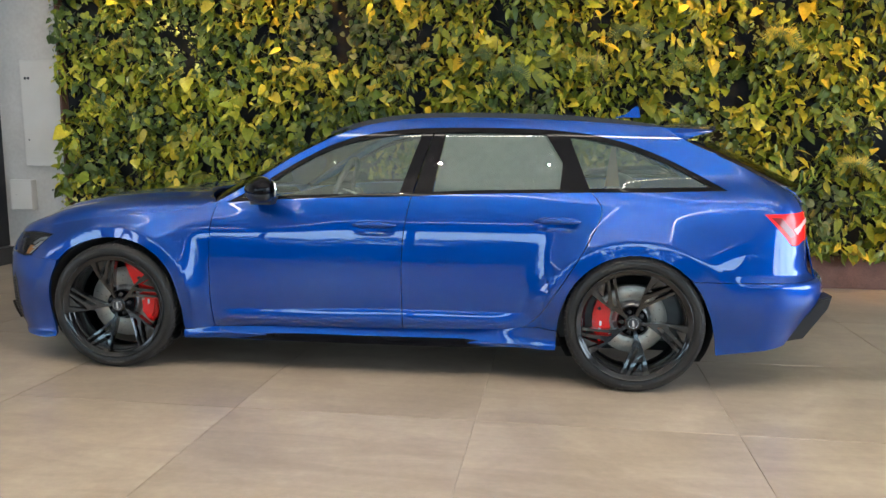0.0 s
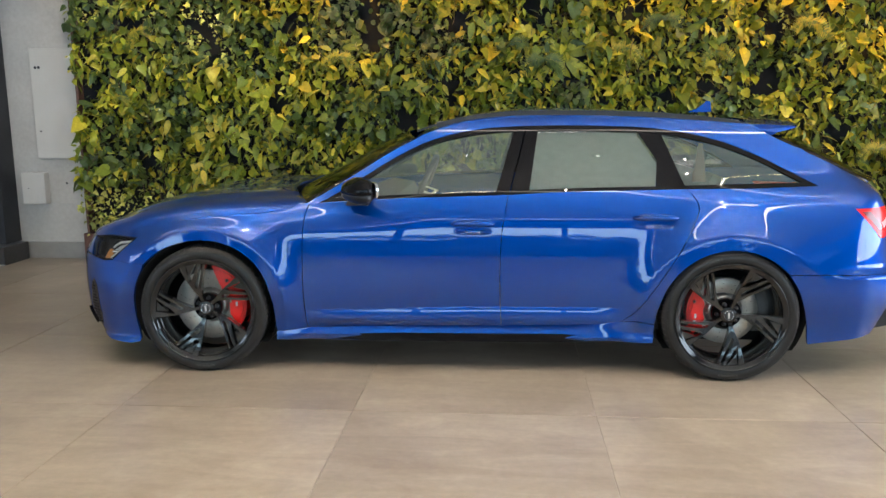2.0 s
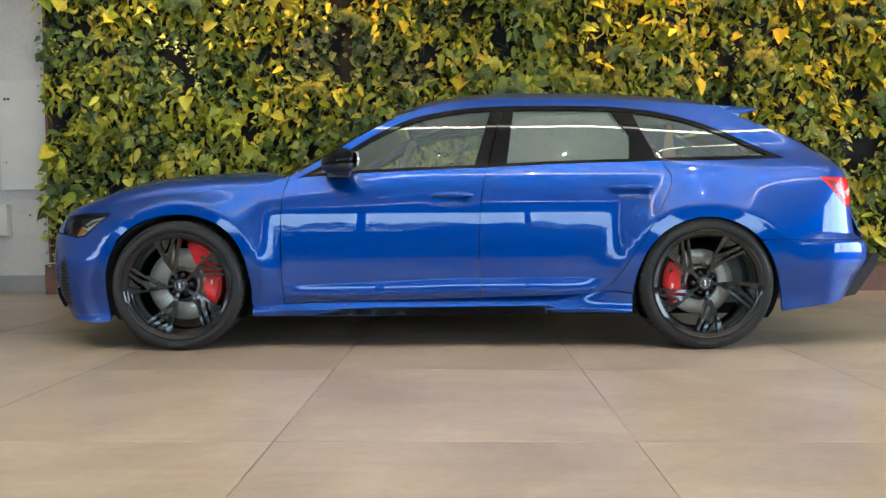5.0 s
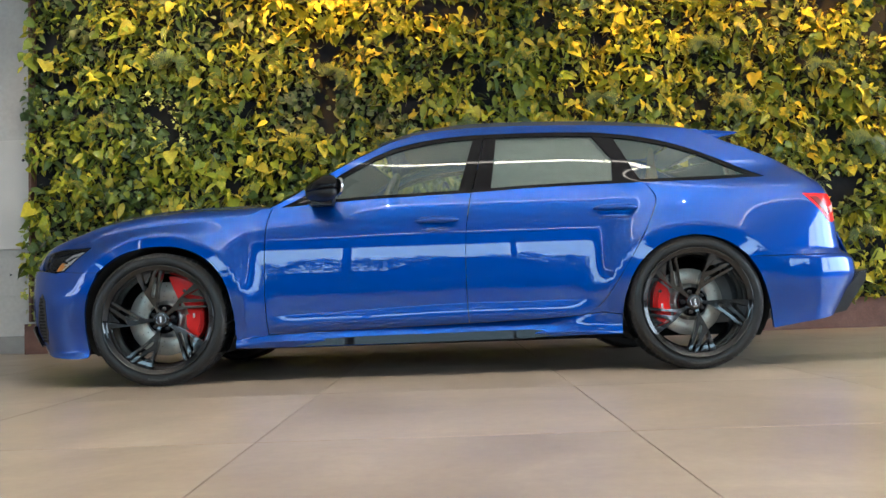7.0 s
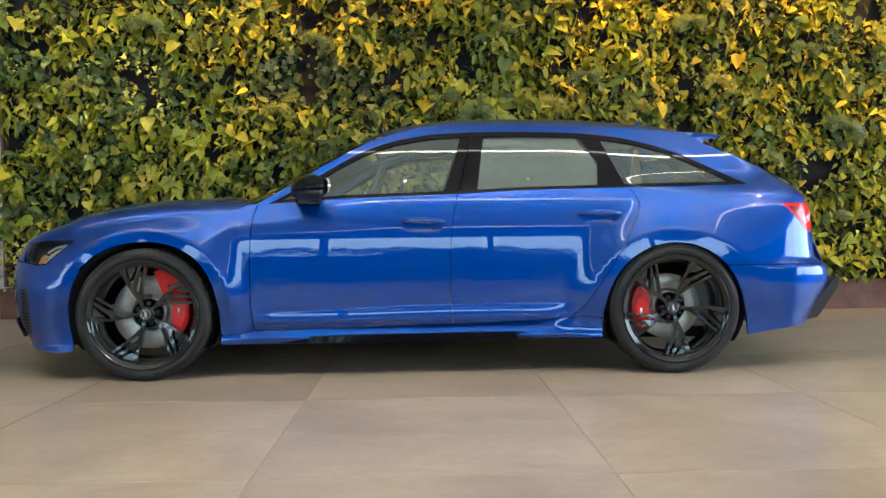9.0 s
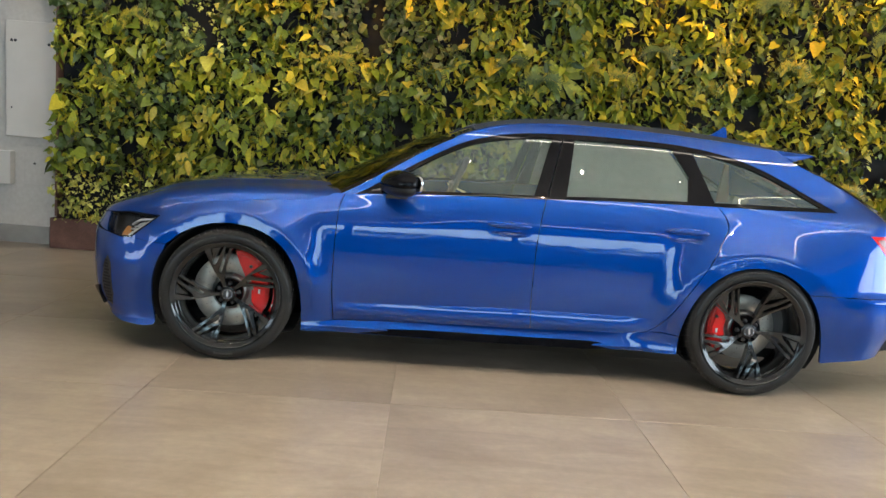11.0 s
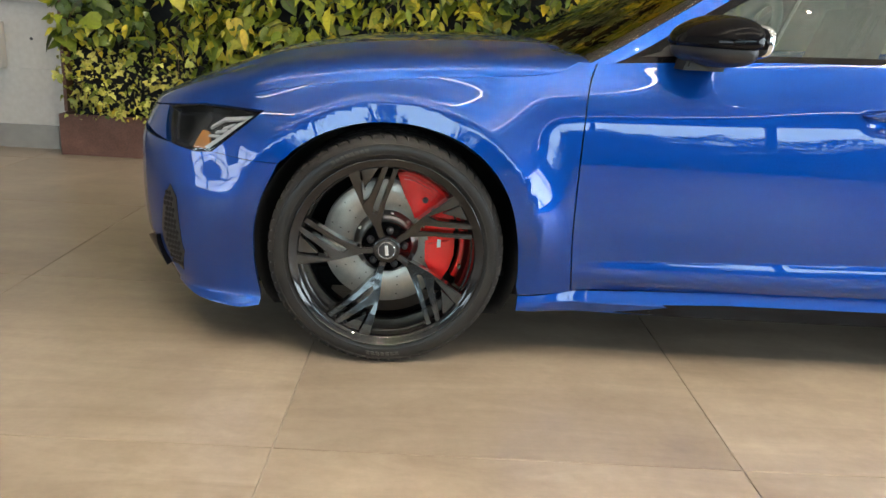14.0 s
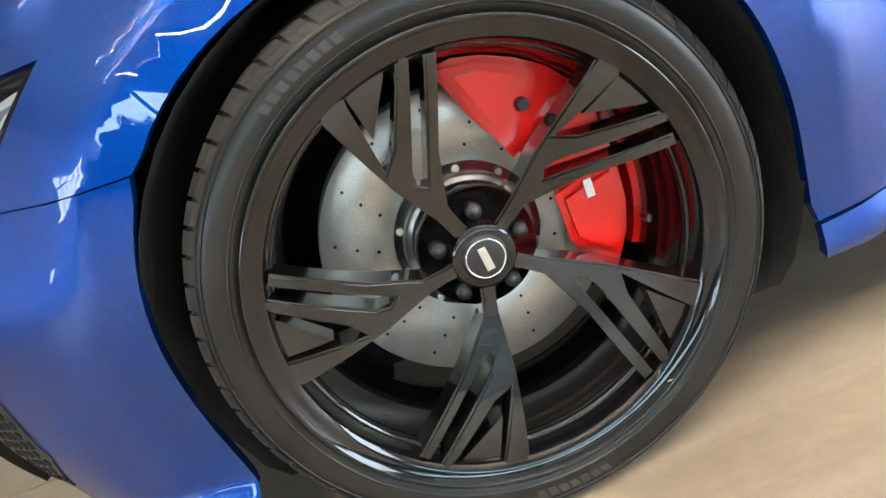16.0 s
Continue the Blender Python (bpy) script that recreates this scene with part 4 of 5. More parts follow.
    panel("side_skirt", [(0.413, 0.190), (0.60, 0.186), (1.09, 0.184), (1.74, 0.192), (2.25, 0.200), (2.524, 0.205), (2.528, 0.306), (2.43, 0.321), (2.34, 0.312), (2.25, 0.301)]
          + [(x, z - 0.004) for x, z in DOOR_FOOT[3::-1]] + [(0.52, 0.2455), (0.415, 0.2385)], PAINT, car, surface=skirt, far=far, dz=0.008, dq=0.06)
    panel("skirt_blade", [(0.73, 0.190), (0.84, 0.224), (1.09, 0.234), (1.58, 0.237), (2.03, 0.241), (2.14, 0.230), (2.25, 0.206), (2.0, 0.194), (1.4, 0.190)],
          GLOSS_BLACK, car, "gloss black blade along the sill", surface=blade, inset=0.0, far=far, dz=0.008, dq=0.08)
    # windows and their black trim
    tops = lambda a, b, d: [(x, z - d) for x, z in WINDOW_TOP if a < x < b]
    belt = lambda a, b, d: [(x, z + d) for x, z in BELT if a < x < b]
    panel("belt_trim", qz([(0.63, 0.967)] + belt(0.63, 2.69, 0.0) + [(2.70, 1.046), (3.40, 1.0585), (3.36, 1.078), (2.70, 1.064)] + list(reversed(belt(0.68, 2.69, 0.020))) + [(0.68, 0.985)]),
          GLOSS_BLACK, car, "gloss black trim strip below the windows", inset=0.003, far=far, dz=0.01, flange=0.012)
    panel("upper_trim", qz(tops(0.64, 3.41, 0.0) + [(3.33, 1.070)] + list(reversed(tops(0.80, 3.30, 0.026))) + [(0.80, 1.01), (0.69, 0.975)]), GLOSS_BLACK, car, "gloss black window surround", inset=0.003, far=far, dz=0.02, flange=0.012)
    panel("mirror_triangle", qz([(0.66, 0.975), (0.83, 1.06), (0.845, 0.985)]), SATIN_BLACK, car, inset=0.004, far=far, flange=0.01)
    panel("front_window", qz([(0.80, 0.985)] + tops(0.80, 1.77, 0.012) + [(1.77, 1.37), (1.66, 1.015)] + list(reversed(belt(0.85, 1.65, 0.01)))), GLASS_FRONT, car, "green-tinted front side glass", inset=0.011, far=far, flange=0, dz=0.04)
    panel("pillar_trim", qz([(1.655, 1.016), (1.762, 1.378), (1.825, 1.381), (1.728, 1.017)]), GLOSS_BLACK, car, "gloss black door pillar trim", inset=0.005, far=far, flange=0.01)
    panel("pillar_trim", qz([(1.734, 1.017), (1.831, 1.381), (1.895, 1.384), (1.838, 1.02)]), GLOSS_BLACK, car, "gloss black door pillar trim", inset=0.005, far=far, flange=0.01)
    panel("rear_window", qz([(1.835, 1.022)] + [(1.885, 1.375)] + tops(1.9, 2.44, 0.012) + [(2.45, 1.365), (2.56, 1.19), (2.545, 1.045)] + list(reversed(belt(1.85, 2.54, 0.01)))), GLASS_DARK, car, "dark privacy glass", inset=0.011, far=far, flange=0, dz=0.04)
    panel("corner_trim", qz([(2.44, 1.37), (2.545, 1.2), (2.53, 1.05), (2.69, 1.055), (2.57, 1.357), (2.5, 1.368)]), GLOSS_BLACK, car, "gloss black trim behind the rear door", inset=0.0055, far=far, flange=0.01)
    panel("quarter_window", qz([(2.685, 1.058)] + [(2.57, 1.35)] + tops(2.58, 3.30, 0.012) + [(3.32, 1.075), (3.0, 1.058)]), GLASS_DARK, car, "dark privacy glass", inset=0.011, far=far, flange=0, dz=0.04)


def across(name, edge, material, parent, bow_x=0.0, bow_z=0.0, label="", n=14, power=2.0, both=True):
    """A sheet that spans the car from an edge on one flank to its mirror image."""
    verts, faces = [], []
    k = len(edge)
    for i in range(n + 1):
        w = -1 + 2 * i / n
        for j, (x, y, z) in enumerate(edge):
            t = j / (k - 1)
            bx = bow_x(t) if callable(bow_x) else bow_x
            bz = bow_z(t) if callable(bow_z) else bow_z
            b = 1 - abs(w) ** power
            verts.append((x + bx * b, YC + w * (YC - y), z + bz * b))
    for i in range(n):
        for j in range(k - 1):
            a = i * k + j
            faces.append((a, a + k, a + k + 1, a + 1))
    me = mesh_of(name, verts, faces, material, True)
    ob = part(name, me, None, parent, label)
    sol = ob.modifiers.new("thickness", "SOLIDIFY")
    sol.thickness, sol.offset = 0.006, 0
    return ob


def on_flank(pts, inset=0.0):
    out = []
    for x, z in pts:
        p = flank(around(x, z), z)
        out.append((p.x, p.y + inset, p.z))
    return out


CREST = Curve((-0.95, 0.705), (-0.89, 0.748), (-0.785, 0.80), (-0.583, 0.882), (-0.385, 0.948), (-0.113, 0.994), (0.155, 1.012), (0.40, 1.018), (0.7, 1.015))


def hood(car):
    verts, faces = [], []
    nx, ny = 48, 72
    for i in range(nx + 1):
        for j in range(ny + 1):
            w = math.sin(math.pi / 2 * (-1 + 2 * j / ny))
            # leading edge follows the nose in plan, trailing edge the windscreen's foot
            s = abs(w)
            f = (i / nx) ** 1.6
            x = -0.8985 + 1.2985 * f + 0.203 * s ** 3 * smoothstep(0.6, 1.0, f)
            yg = flank(around(x, GAP_Z(x)), GAP_Z(x)).y + 0.006
            y = YC + w * (YC - yg)
            v = 1 - s
            z = GAP_Z(x) + (CREST(x) - GAP_Z(x)) * (0.52 * (1 - math.exp(-v / 0.04)) + 0.48 * (1 - (1 - v) ** 3))
            z += 0.012 * (smoothstep(0.16, 0.24, v) - smoothstep(0.45, 0.75, v)) * smoothstep(-0.8, -0.3, x)
            verts.append((x, y, z))
    for i in range(nx):
        for j in range(ny):
            a = i * (ny + 1) + j
            faces.append((a, a + ny + 1, a + ny + 2, a + 1))
    ob = part("hood", mesh_of("hood", verts, faces, PAINT, True), None, car)
    sol = ob.modifiers.new("thickness", "SOLIDIFY")
    sol.thickness, sol.offset = 0.012, -1
    return ob


def build_shell(car):
    hood(car)
    top = [p for p in ROOF_EDGE if p[0] >= 1.19]
    across("roof", on_flank(top), PAINT, car, 0.0, lambda t: 0.03 + 0.02 * math.sin(math.pi * t), n=20, power=2.4)
    pil = [p for p in ROOF_EDGE if p[0] <= 1.23]
    across("windscreen", on_flank(pil, 0.004), GLASS_SCREEN, car, lambda t: -0.20 + 0.10 * t, lambda t: 0.035, "sloping tinted windscreen", n=24, power=2.2)
    across("cowl", [(0.58, 0.27, 0.915), (0.53, 0.26, 0.955)], SATIN_BLACK, car, -0.2, 0.03, "black cowl at the windscreen's foot", n=16)
    glass = [p for p in D_EDGE if p[0] > 3.18]
    across("rear_screen", on_flank(glass, 0.004), REAR_GLASS, car, 0.20, 0.0, "sloping dark rear screen", n=16, power=2.6)
    across("tailgate", on_flank([(3.72, 1.066), (3.80, 1.03), (3.835, 0.985), (3.86, 0.80), (3.865, 0.60)], 0.004), PAINT, car, 0.07, 0.0, n=16, power=2.6)
    # black core so that no light leaks through
    part("underbody", box_bm(-0.58, 3.28, 0.2, 2 * YC - 0.2, 0.17, 0.235), LINER, car)
    part("engine_bay", box_bm(-0.62, 0.42, 0.42, 2 * YC - 0.42, 0.24, 0.68), LINER, car)
    part("cabin_floor", box_bm(0.62, 3.3, 0.14, 2 * YC - 0.14, 0.24, 0.5), CABIN, car)
    part("boot_floor", box_bm(3.3, 3.65, 0.35, 2 * YC - 0.35, 0.24, 0.75), CABIN, car)


CAR = thing("station_wagon", "glossy metallic blue sport estate car parked on the tiles", "car")
for side in (False, True):
    build_body(CAR, side)
build_shell(CAR)

# ---- wheels ----
def prism(name, outline, y0, y1, material, bevel=0.0):
    """A 2D outline (x, z) given depth from y0 (front) to y1."""
    bm = bmesh.new()
    f = bm.faces.new([bm.verts.new((x, y0, z)) for x, z in outline])
    bm.normal_update()
    if f.normal.y > 0:
        f.normal_flip()
    ret = bmesh.ops.extrude_face_region(bm, geom=[f])
    for g in ret["geom"]:
        if isinstance(g, bmesh.types.BMVert):
            g.co.y = y1
    bmesh.ops.recalc_face_normals(bm, faces=bm.faces[:])
    if bevel:
        bmesh.ops.bevel(bm, geom=[e for e in bm.edges if abs(e.verts[0].co.y - y0) < 1e-6 and abs(e.verts[1].co.y - y0) < 1e-6], offset=bevel, segments=2, affect="EDGES")
    return bm


def polar(r, a):
    return (r * math.cos(radians(a)), r * math.sin(radians(a)))


def rot2(p, a):
    c, s = math.cos(radians(a)), math.sin(radians(a))
    return (p[0] * c - p[1] * s, p[0] * s + p[1] * c)


RIM = 0.283


def bowed(bm, angle, hub=0.056):
    """Cut the spoke across in steps and set its face back towards the hub."""
    c, d = math.cos(radians(angle)), math.sin(radians(angle))
    for i in range(1, 14):
        r = 0.045 + 0.0175 * i
        bmesh.ops.bisect_plane(bm, geom=bm.verts[:] + bm.edges[:] + bm.faces[:], plane_co=(c * r, 0, d * r), plane_no=(c, 0, d), dist=1e-6)
    for v in bm.verts:
        r = math.hypot(v.co.x, v.co.z)
        v.co.y += hub * (1 - smoothstep(0.02, 0.28, r))
    return bm


def build_wheel(car, x, turn, front):
    w = part("wheel", lathe("wheel", [(0.0, 0.050), (0.034, 0.050), (0.040, 0.051), (0.0445, 0.056), (0.047, 0.075), (0.078, 0.086), (0.082, 0.11), (0.082, 0.14)], 48, WHEEL_BLACK), None, car, "black forked-spoke wheel with a low-profile tyre")
    w.location = (x, -0.046, 0.362)
    w.rotation_euler = (0, 0, radians(4 if front else 0))
    # tyre
    prof = [(0.286, 0.02), (0.292, -0.006), (0.300, -0.015), (0.312, -0.0195), (0.325, -0.021), (0.338, -0.0185), (0.348, -0.012), (0.3555, -0.002), (0.3585, 0.010),
            (0.3595, 0.05), (0.360, 0.13), (0.3595, 0.21), (0.3585, 0.25), (0.353, 0.262), (0.33, 0.272), (0.29, 0.255)]
    part("tyre", lathe("tyre", prof, 128, RUBBER), None, w).location = (0, 0.011, 0)
    # tread blocks on the shoulder and ribs round the crown
    bm = bmesh.new()
    n = 66
    for ring in (((0.3465, -0.0145), (0.355, -0.0055), (0.3618, 0.006), (0.3638, 0.018), (0.3642, 0.052)), ((0.3645, 0.062), (0.365, 0.115)), ((0.365, 0.125), (0.365, 0.175)), ((0.365, 0.185), (0.3635, 0.25))):
        cells = n if len(ring) > 2 else n // 2
        for i in range(cells):
            span = 360 / cells
            a0, a1 = i * span + 0.45, (i + 1) * span - 0.45
            cols = []
            for a in (a0, (a0 + a1) / 2, a1):
                cols.append([bm.verts.new((r * math.cos(radians(a + (y + 0.02) * 40)), y, r * math.sin(radians(a + (y + 0.02) * 40)))) for r, y in ring])
            for c0, c1 in zip(cols, cols[1:]):
                for p in range(len(ring) - 1):
                    bm.faces.new((c0[p], c0[p + 1], c1[p + 1], c1[p]))
            for col in (cols[0], cols[-1]):
                inner = [bm.verts.new((v.co.x * 0.975, v.co.y + 0.001, v.co.z * 0.975)) for v in col]
                for p in range(len(ring) - 1):
                    bm.faces.new((col[p], col[p + 1], inner[p + 1], inner[p]))
    part("tread", bm, TREAD, w).location = (0, 0.011, 0)
    # raised bands on the sidewall
    part("sidewall_band", lathe("sidewall_band", [(0.3085, -0.0175), (0.3095, -0.0205), (0.3115, -0.0212), (0.3125, -0.019)], 128, RUBBER), None, w).location = (0, 0.011, 0)
    part("sidewall_band", lathe("sidewall_band", [(0.3395, -0.0172), (0.3402, -0.0195), (0.3418, -0.0185), (0.3425, -0.0155)], 128, RUBBER), None, w).location = (0, 0.011, 0)
    # raised lettering of the sidewall, as plain bars
    for k in range(16):
        if k == 8:
            continue
        a0 = (101 + 2.7 * k) if k < 8 else (236 + 2.7 * k)
        bar = [polar(0.320, a0), polar(0.3315, a0 + 0.5), polar(0.3315, a0 + 2.3), polar(0.320, a0 + 1.8)]
        part("sidewall_marking", prism("sidewall_marking", bar, -0.0223, -0.018, None), RUBBER_MARK, w, "plain raised bar on the sidewall").location = (0, 0.011, 0)
    # rim: lip, well and barrel
    prof = [(0.2975, 0.004), (0.3000, -0.006), (0.2985, -0.0112), (0.2955, -0.0122), (0.2925, -0.0102), (0.2915, -0.0085), (0.280, -0.0045), (0.2735, -0.0015), (0.2698, 0.004), (0.2668, 0.022), (0.261, 0.055), (0.250, 0.085), (0.248, 0.17), (0.262, 0.215), (0.285, 0.24), (0.295, 0.25)]
    part("rim", lathe("rim", prof, 128, WHEEL_BLACK), None, w)
    part("rim_step", lathe("rim_step", [(0.2665, 0.03), (0.2625, 0.031), (0.2605, 0.045), (0.2645, 0.05)], 96, WHEEL_BLACK), None, w)
    # five forked spokes: a broad blade and a slotted twin
    for k in range(5):
        a = turn + 72 * k
        fork = [(0.034, 19), (0.055, 10), (0.08, 7.2), (0.15, 7.6), (0.22, 5.6), (0.279, 4.4), (0.281, -3.4), (0.174, 3.6), (0.188, -4.2), (0.281, -18.6), (0.277, -21.4), (0.150, -4.2),
                (0.133, -1.8), (0.123, -5.4), (0.268, -24.4), (0.266, -27.6), (0.155, -19.0), (0.084, -8.0), (0.055, -10), (0.034, -19)]
        part("spoke", bowed(prism("spoke", [polar(r, a + d) for r, d in fork], -0.001, 0.042, None, 0.0034), a - 3), SPOKE_BLACK, w)
        part("spoke_facet", bowed(prism("spoke_facet", [polar(r, a + d) for r, d in ((0.212, -1.6), (0.279, -3.8), (0.278, -15.5), (0.262, -13.5))], 0.010, 0.04, None), a - 3), SPOKE_BLACK, w)
        bx, bz = polar(0.057, a - 31)
        bm = bmesh.new()
        bmesh.ops.create_cone(bm, cap_ends=True, segments=24, radius1=0.0125, radius2=0.0095, depth=0.03, matrix=pose(bx, 0.076, bz, 90))
        bmesh.ops.bevel(bm, geom=[e for e in bm.edges if e.calc_length() < 0.006], offset=0.003, segments=3, affect="EDGES")
        for f in bm.faces:
            f.smooth = True
        part("wheel_bolt", bm, SATIN_BLACK, w)
    part("centre_cap", lathe("centre_cap", [(0.0, 0.0445), (0.026, 0.0445), (0.0295, 0.046), (0.0305, 0.051)], 40, SATIN_BLACK), None, w)
    part("cap_ring", lathe("cap_ring", [(0.0245, 0.0445), (0.0252, 0.0436), (0.0262, 0.0436), (0.0268, 0.0447)], 48, CHROME), None, w)
    bm = box_bm(-0.0055, 0.0055, 0.0428, 0.0444, -0.0165, 0.0165, 0.0007)
    part("cap_emblem", bm, CHROME, w, "plain silver emblem").rotation_euler = (0, radians(-6), 0)
    # brake disc with drilled face, hat and caliper
    R = 0.206 if front else 0.186
    part("brake_disc", lathe("brake_disc", [(0.098, 0.1570), (0.100, 0.1550), (R - 0.002, 0.1550), (R, 0.1570), (R, 0.1670), (R - 0.004, 0.1690), (R - 0.004, 0.1790), (R, 0.1810), (R, 0.1910), (0.1, 0.1930)], 96, CERAMIC), None, w)
    part("disc_hat", lathe("disc_hat", [(0.06, 0.1300), (0.088, 0.1330), (0.092, 0.1390), (0.093, 0.1530), (0.104, 0.1535), (0.104, 0.1570)], 60, STEEL), None, w)
    bm = bmesh.new()
    for k in range(15):
        for m, r in enumerate((0.126, 0.155, 0.184)):
            if r > R - 0.012:
                continue
            a = 24 * k + m * 9.0 + (12 if m % 2 else 0)
            px, pz = polar(r, a)
            bmesh.ops.create_cone(bm, cap_ends=True, segments=8, radius1=0.0024, radius2=0.0024, depth=0.0012, matrix=pose(px, 0.1548, pz, 90))
    tagged(part("drilled_holes", bm, LINER, w), kind="stuff")
    for k in range(10):
        px, pz = polar(0.097, 36 * k + 9)
        bm = bmesh.new()
        bmesh.ops.create_cone(bm, cap_ends=True, segments=10, radius1=0.0055, radius2=0.0055, depth=0.008, matrix=pose(px, 0.1495, pz, 90))
        part("disc_bobbin", bm, STEEL, w)
    if front:
        shape = [(0.236, 84), (0.243, 77), (0.245, 68), (0.246, 58), (0.248, 48), (0.245, 38), (0.235, 26), (0.224, 14), (0.219, 4), (0.219, -8), (0.218, -20), (0.214, -31), (0.195, -33), (0.165, -31), (0.145, -26),
                 (0.137, -10), (0.135, 8), (0.135, 30), (0.137, 50), (0.150, 64), (0.172, 73)]
        tops = [[(0.232, 82), (0.238, 70), (0.238, 56), (0.234, 43), (0.19, 40), (0.125, 46), (0.150, 63), (0.180, 73)], [(0.214, 10), (0.213, -6), (0.208, -27), (0.17, -27), (0.134, -22), (0.124, -8), (0.124, 9)]]
        ribs = [[(0.198, 46), (0.220, 47), (0.222, 63), (0.214, 63), (0.212, 51), (0.198, 50)]]
        bolts = [(53, 0.193, 0.010, 0.090, SATIN_BLACK), (-16, 0.250, 0.008, 0.12, STEEL)]
        part("brake_bracket", prism("bracket", [polar(0.252, a) for a in range(-26, 24, 4)] + [polar(0.238, a) for a in range(22, -28, -4)], 0.14, 0.19, None), CALIPER, w)
    else:
        shape = [(0.212, 146 + 3.5 * k) for k in range(21)] + [(0.150, 214), (0.122, 206), (0.120, 182), (0.122, 158), (0.150, 148)]
        tops = [[(0.204, 151), (0.206, 182), (0.204, 211), (0.155, 208), (0.132, 182), (0.155, 154)]]
        ribs, bolts = [], [(160, 0.185, 0.009, 0.094, SATIN_BLACK)]
    part("brake_caliper", prism("caliper", [polar(*p) for p in shape], 0.108, 0.21, None, 0.010), CALIPER, w, "red lacquered brake caliper")
    for o in tops:
        part("caliper_body", prism("caliper_body", [polar(*p) for p in o], 0.096, 0.11, None, 0.010), CALIPER, w)
    for o in ribs:
        part("caliper_rib", prism("caliper_rib", [polar(*p) for p in o], 0.0925, 0.099, None, 0.003), CALIPER, w)
    for ang, rr, sz, dep, mt in bolts:
        px, pz = polar(rr, ang)
        bm = bmesh.new()
        bmesh.ops.create_cone(bm, cap_ends=True, segments=12, radius1=sz, radius2=sz * 0.75, depth=0.016, matrix=pose(px, dep, pz, 90))
        part("caliper_bolt", bm, mt, w)
    px, pz = polar(0.167 if front else 0.168, 5 if front else 186)
    bm = box_bm(-0.006, 0.006, 0.0940, 0.0965, -0.013, 0.013, 0.0008)
    bar = part("caliper_marking", bm, WHITE_PRINT, w, "plain pale marking bar")
    bar.location = (px, 0, pz)
    # arch liner, fixed to the body
    verts, faces = [], []
    m = 40
    for i in range(m + 1):
        a = radians(-62 + 304 * i / m)
        r = 0.415 if front else 0.405
        z = max(0.17, 0.362 + r * math.sin(a) * (0.97 if front else 0.92))
        px = x + r * math.cos(a)
        for y in (flank(around(px, z), max(z, 0.18)).y + 0.007, 0.40):
            verts.append((px, y, z))
        verts.append((x, 0.40, 0.362))
    for i in range(m):
        o = i * 3
        faces += [(o, o + 3, o + 4, o + 1), (o + 1, o + 4, o + 5)]
    part("arch_liner", mesh_of("arch_liner", verts, faces, LINER, True), None, car)
    return w


WHEEL_F = build_wheel(CAR, 0.0, 112, True)
WHEEL_R = build_wheel(CAR, 2.929, 140, False)


def mirrored_wheel(w):
    c = w.copy()
    scene.collection.objects.link(c)
    c.location.y = 2 * YC
    c.rotation_euler = (0, 0, math.pi)
    for o in w.children:
        if o.name.split(".")[0] in ("tyre", "tread", "rim", "spoke"):
            d = o.copy()
            scene.collection.objects.link(d)
            d.parent = c


for wh in (WHEEL_F, WHEEL_R):
    mirrored_wheel(wh)

# ---- car details ----
def rounded(name, centre, half, power, material, parent, label="", taper=None, seg=28, rings=16):
    """A soft box: a sphere pushed towards its corners."""
    verts, faces = [], []

    def f(v):
        return math.copysign(abs(v) ** power, v)
    for i in range(rings + 1):
        th = math.pi * i / rings
        for j in range(seg):
            ph = 2 * math.pi * j / seg
            p = [f(math.sin(th) * math.cos(ph)), f(math.sin(th) * math.sin(ph)), f(math.cos(th))]
            if taper:
                p = taper(*p)
            verts.append([c + h * k for c, h, k in zip(centre, half, p)])
    for i in range(rings):
        for j in range(seg):
            k = (j + 1) % seg
            faces.append((i * seg + j, (i + 1) * seg + j, (i + 1) * seg + k, i * seg + k))
    return part(name, mesh_of(name, verts, faces, material, True), None, parent, label)


def flip_y(ob):
    """The same part on the other flank."""
    me = ob.data.copy()
    for v in me.vertices:
        v.co.y = 2 * YC - v.co.y
    me.flip_normals()
    return part(ob.name.split(".")[0], me, None, ob.parent, ob.get("label", ""))


def side_mirror(car):
    # the housing sweeps backwards towards its outer end
    m = rounded("side_mirror", (0.905, -0.05, 1.022), (0.080, 0.120, 0.046), 0.8, SATIN_BLACK, car, "black door mirror with a glossy cap",
                lambda x, y, z: (x * (1 - 0.16 * abs(y)) - 0.7 * y, y, z * (1 - 0.3 * max(0, -x))))
    rounded("mirror_cap", (0.905, -0.05, 1.045), (0.086, 0.132, 0.074), 0.78, GLOSS_BLACK, m, "gloss black mirror cap",
            lambda x, y, z: (x * (1 - 0.14 * abs(y)) - 0.7 * y, y, (z if z > 0 else z * 0.42) * (1 - 0.35 * max(0, -x)) + 0.06 * x), 36, 24)
    rounded("mirror_glass", (0.982, -0.05, 1.052), (0.011, 0.098, 0.047), 0.5, MIRROR, m, "", lambda x, y, z: (x - 4.6 * y, y, z))
    foot = prism("mirror_foot", [(0.835, 0.962), (0.955, 0.962), (0.965, 1.0), (0.85, 1.0)], -0.03, 0.11, None, 0.01)
    part("mirror_foot", foot, SATIN_BLACK, m)
    flip_y(m)
    return m


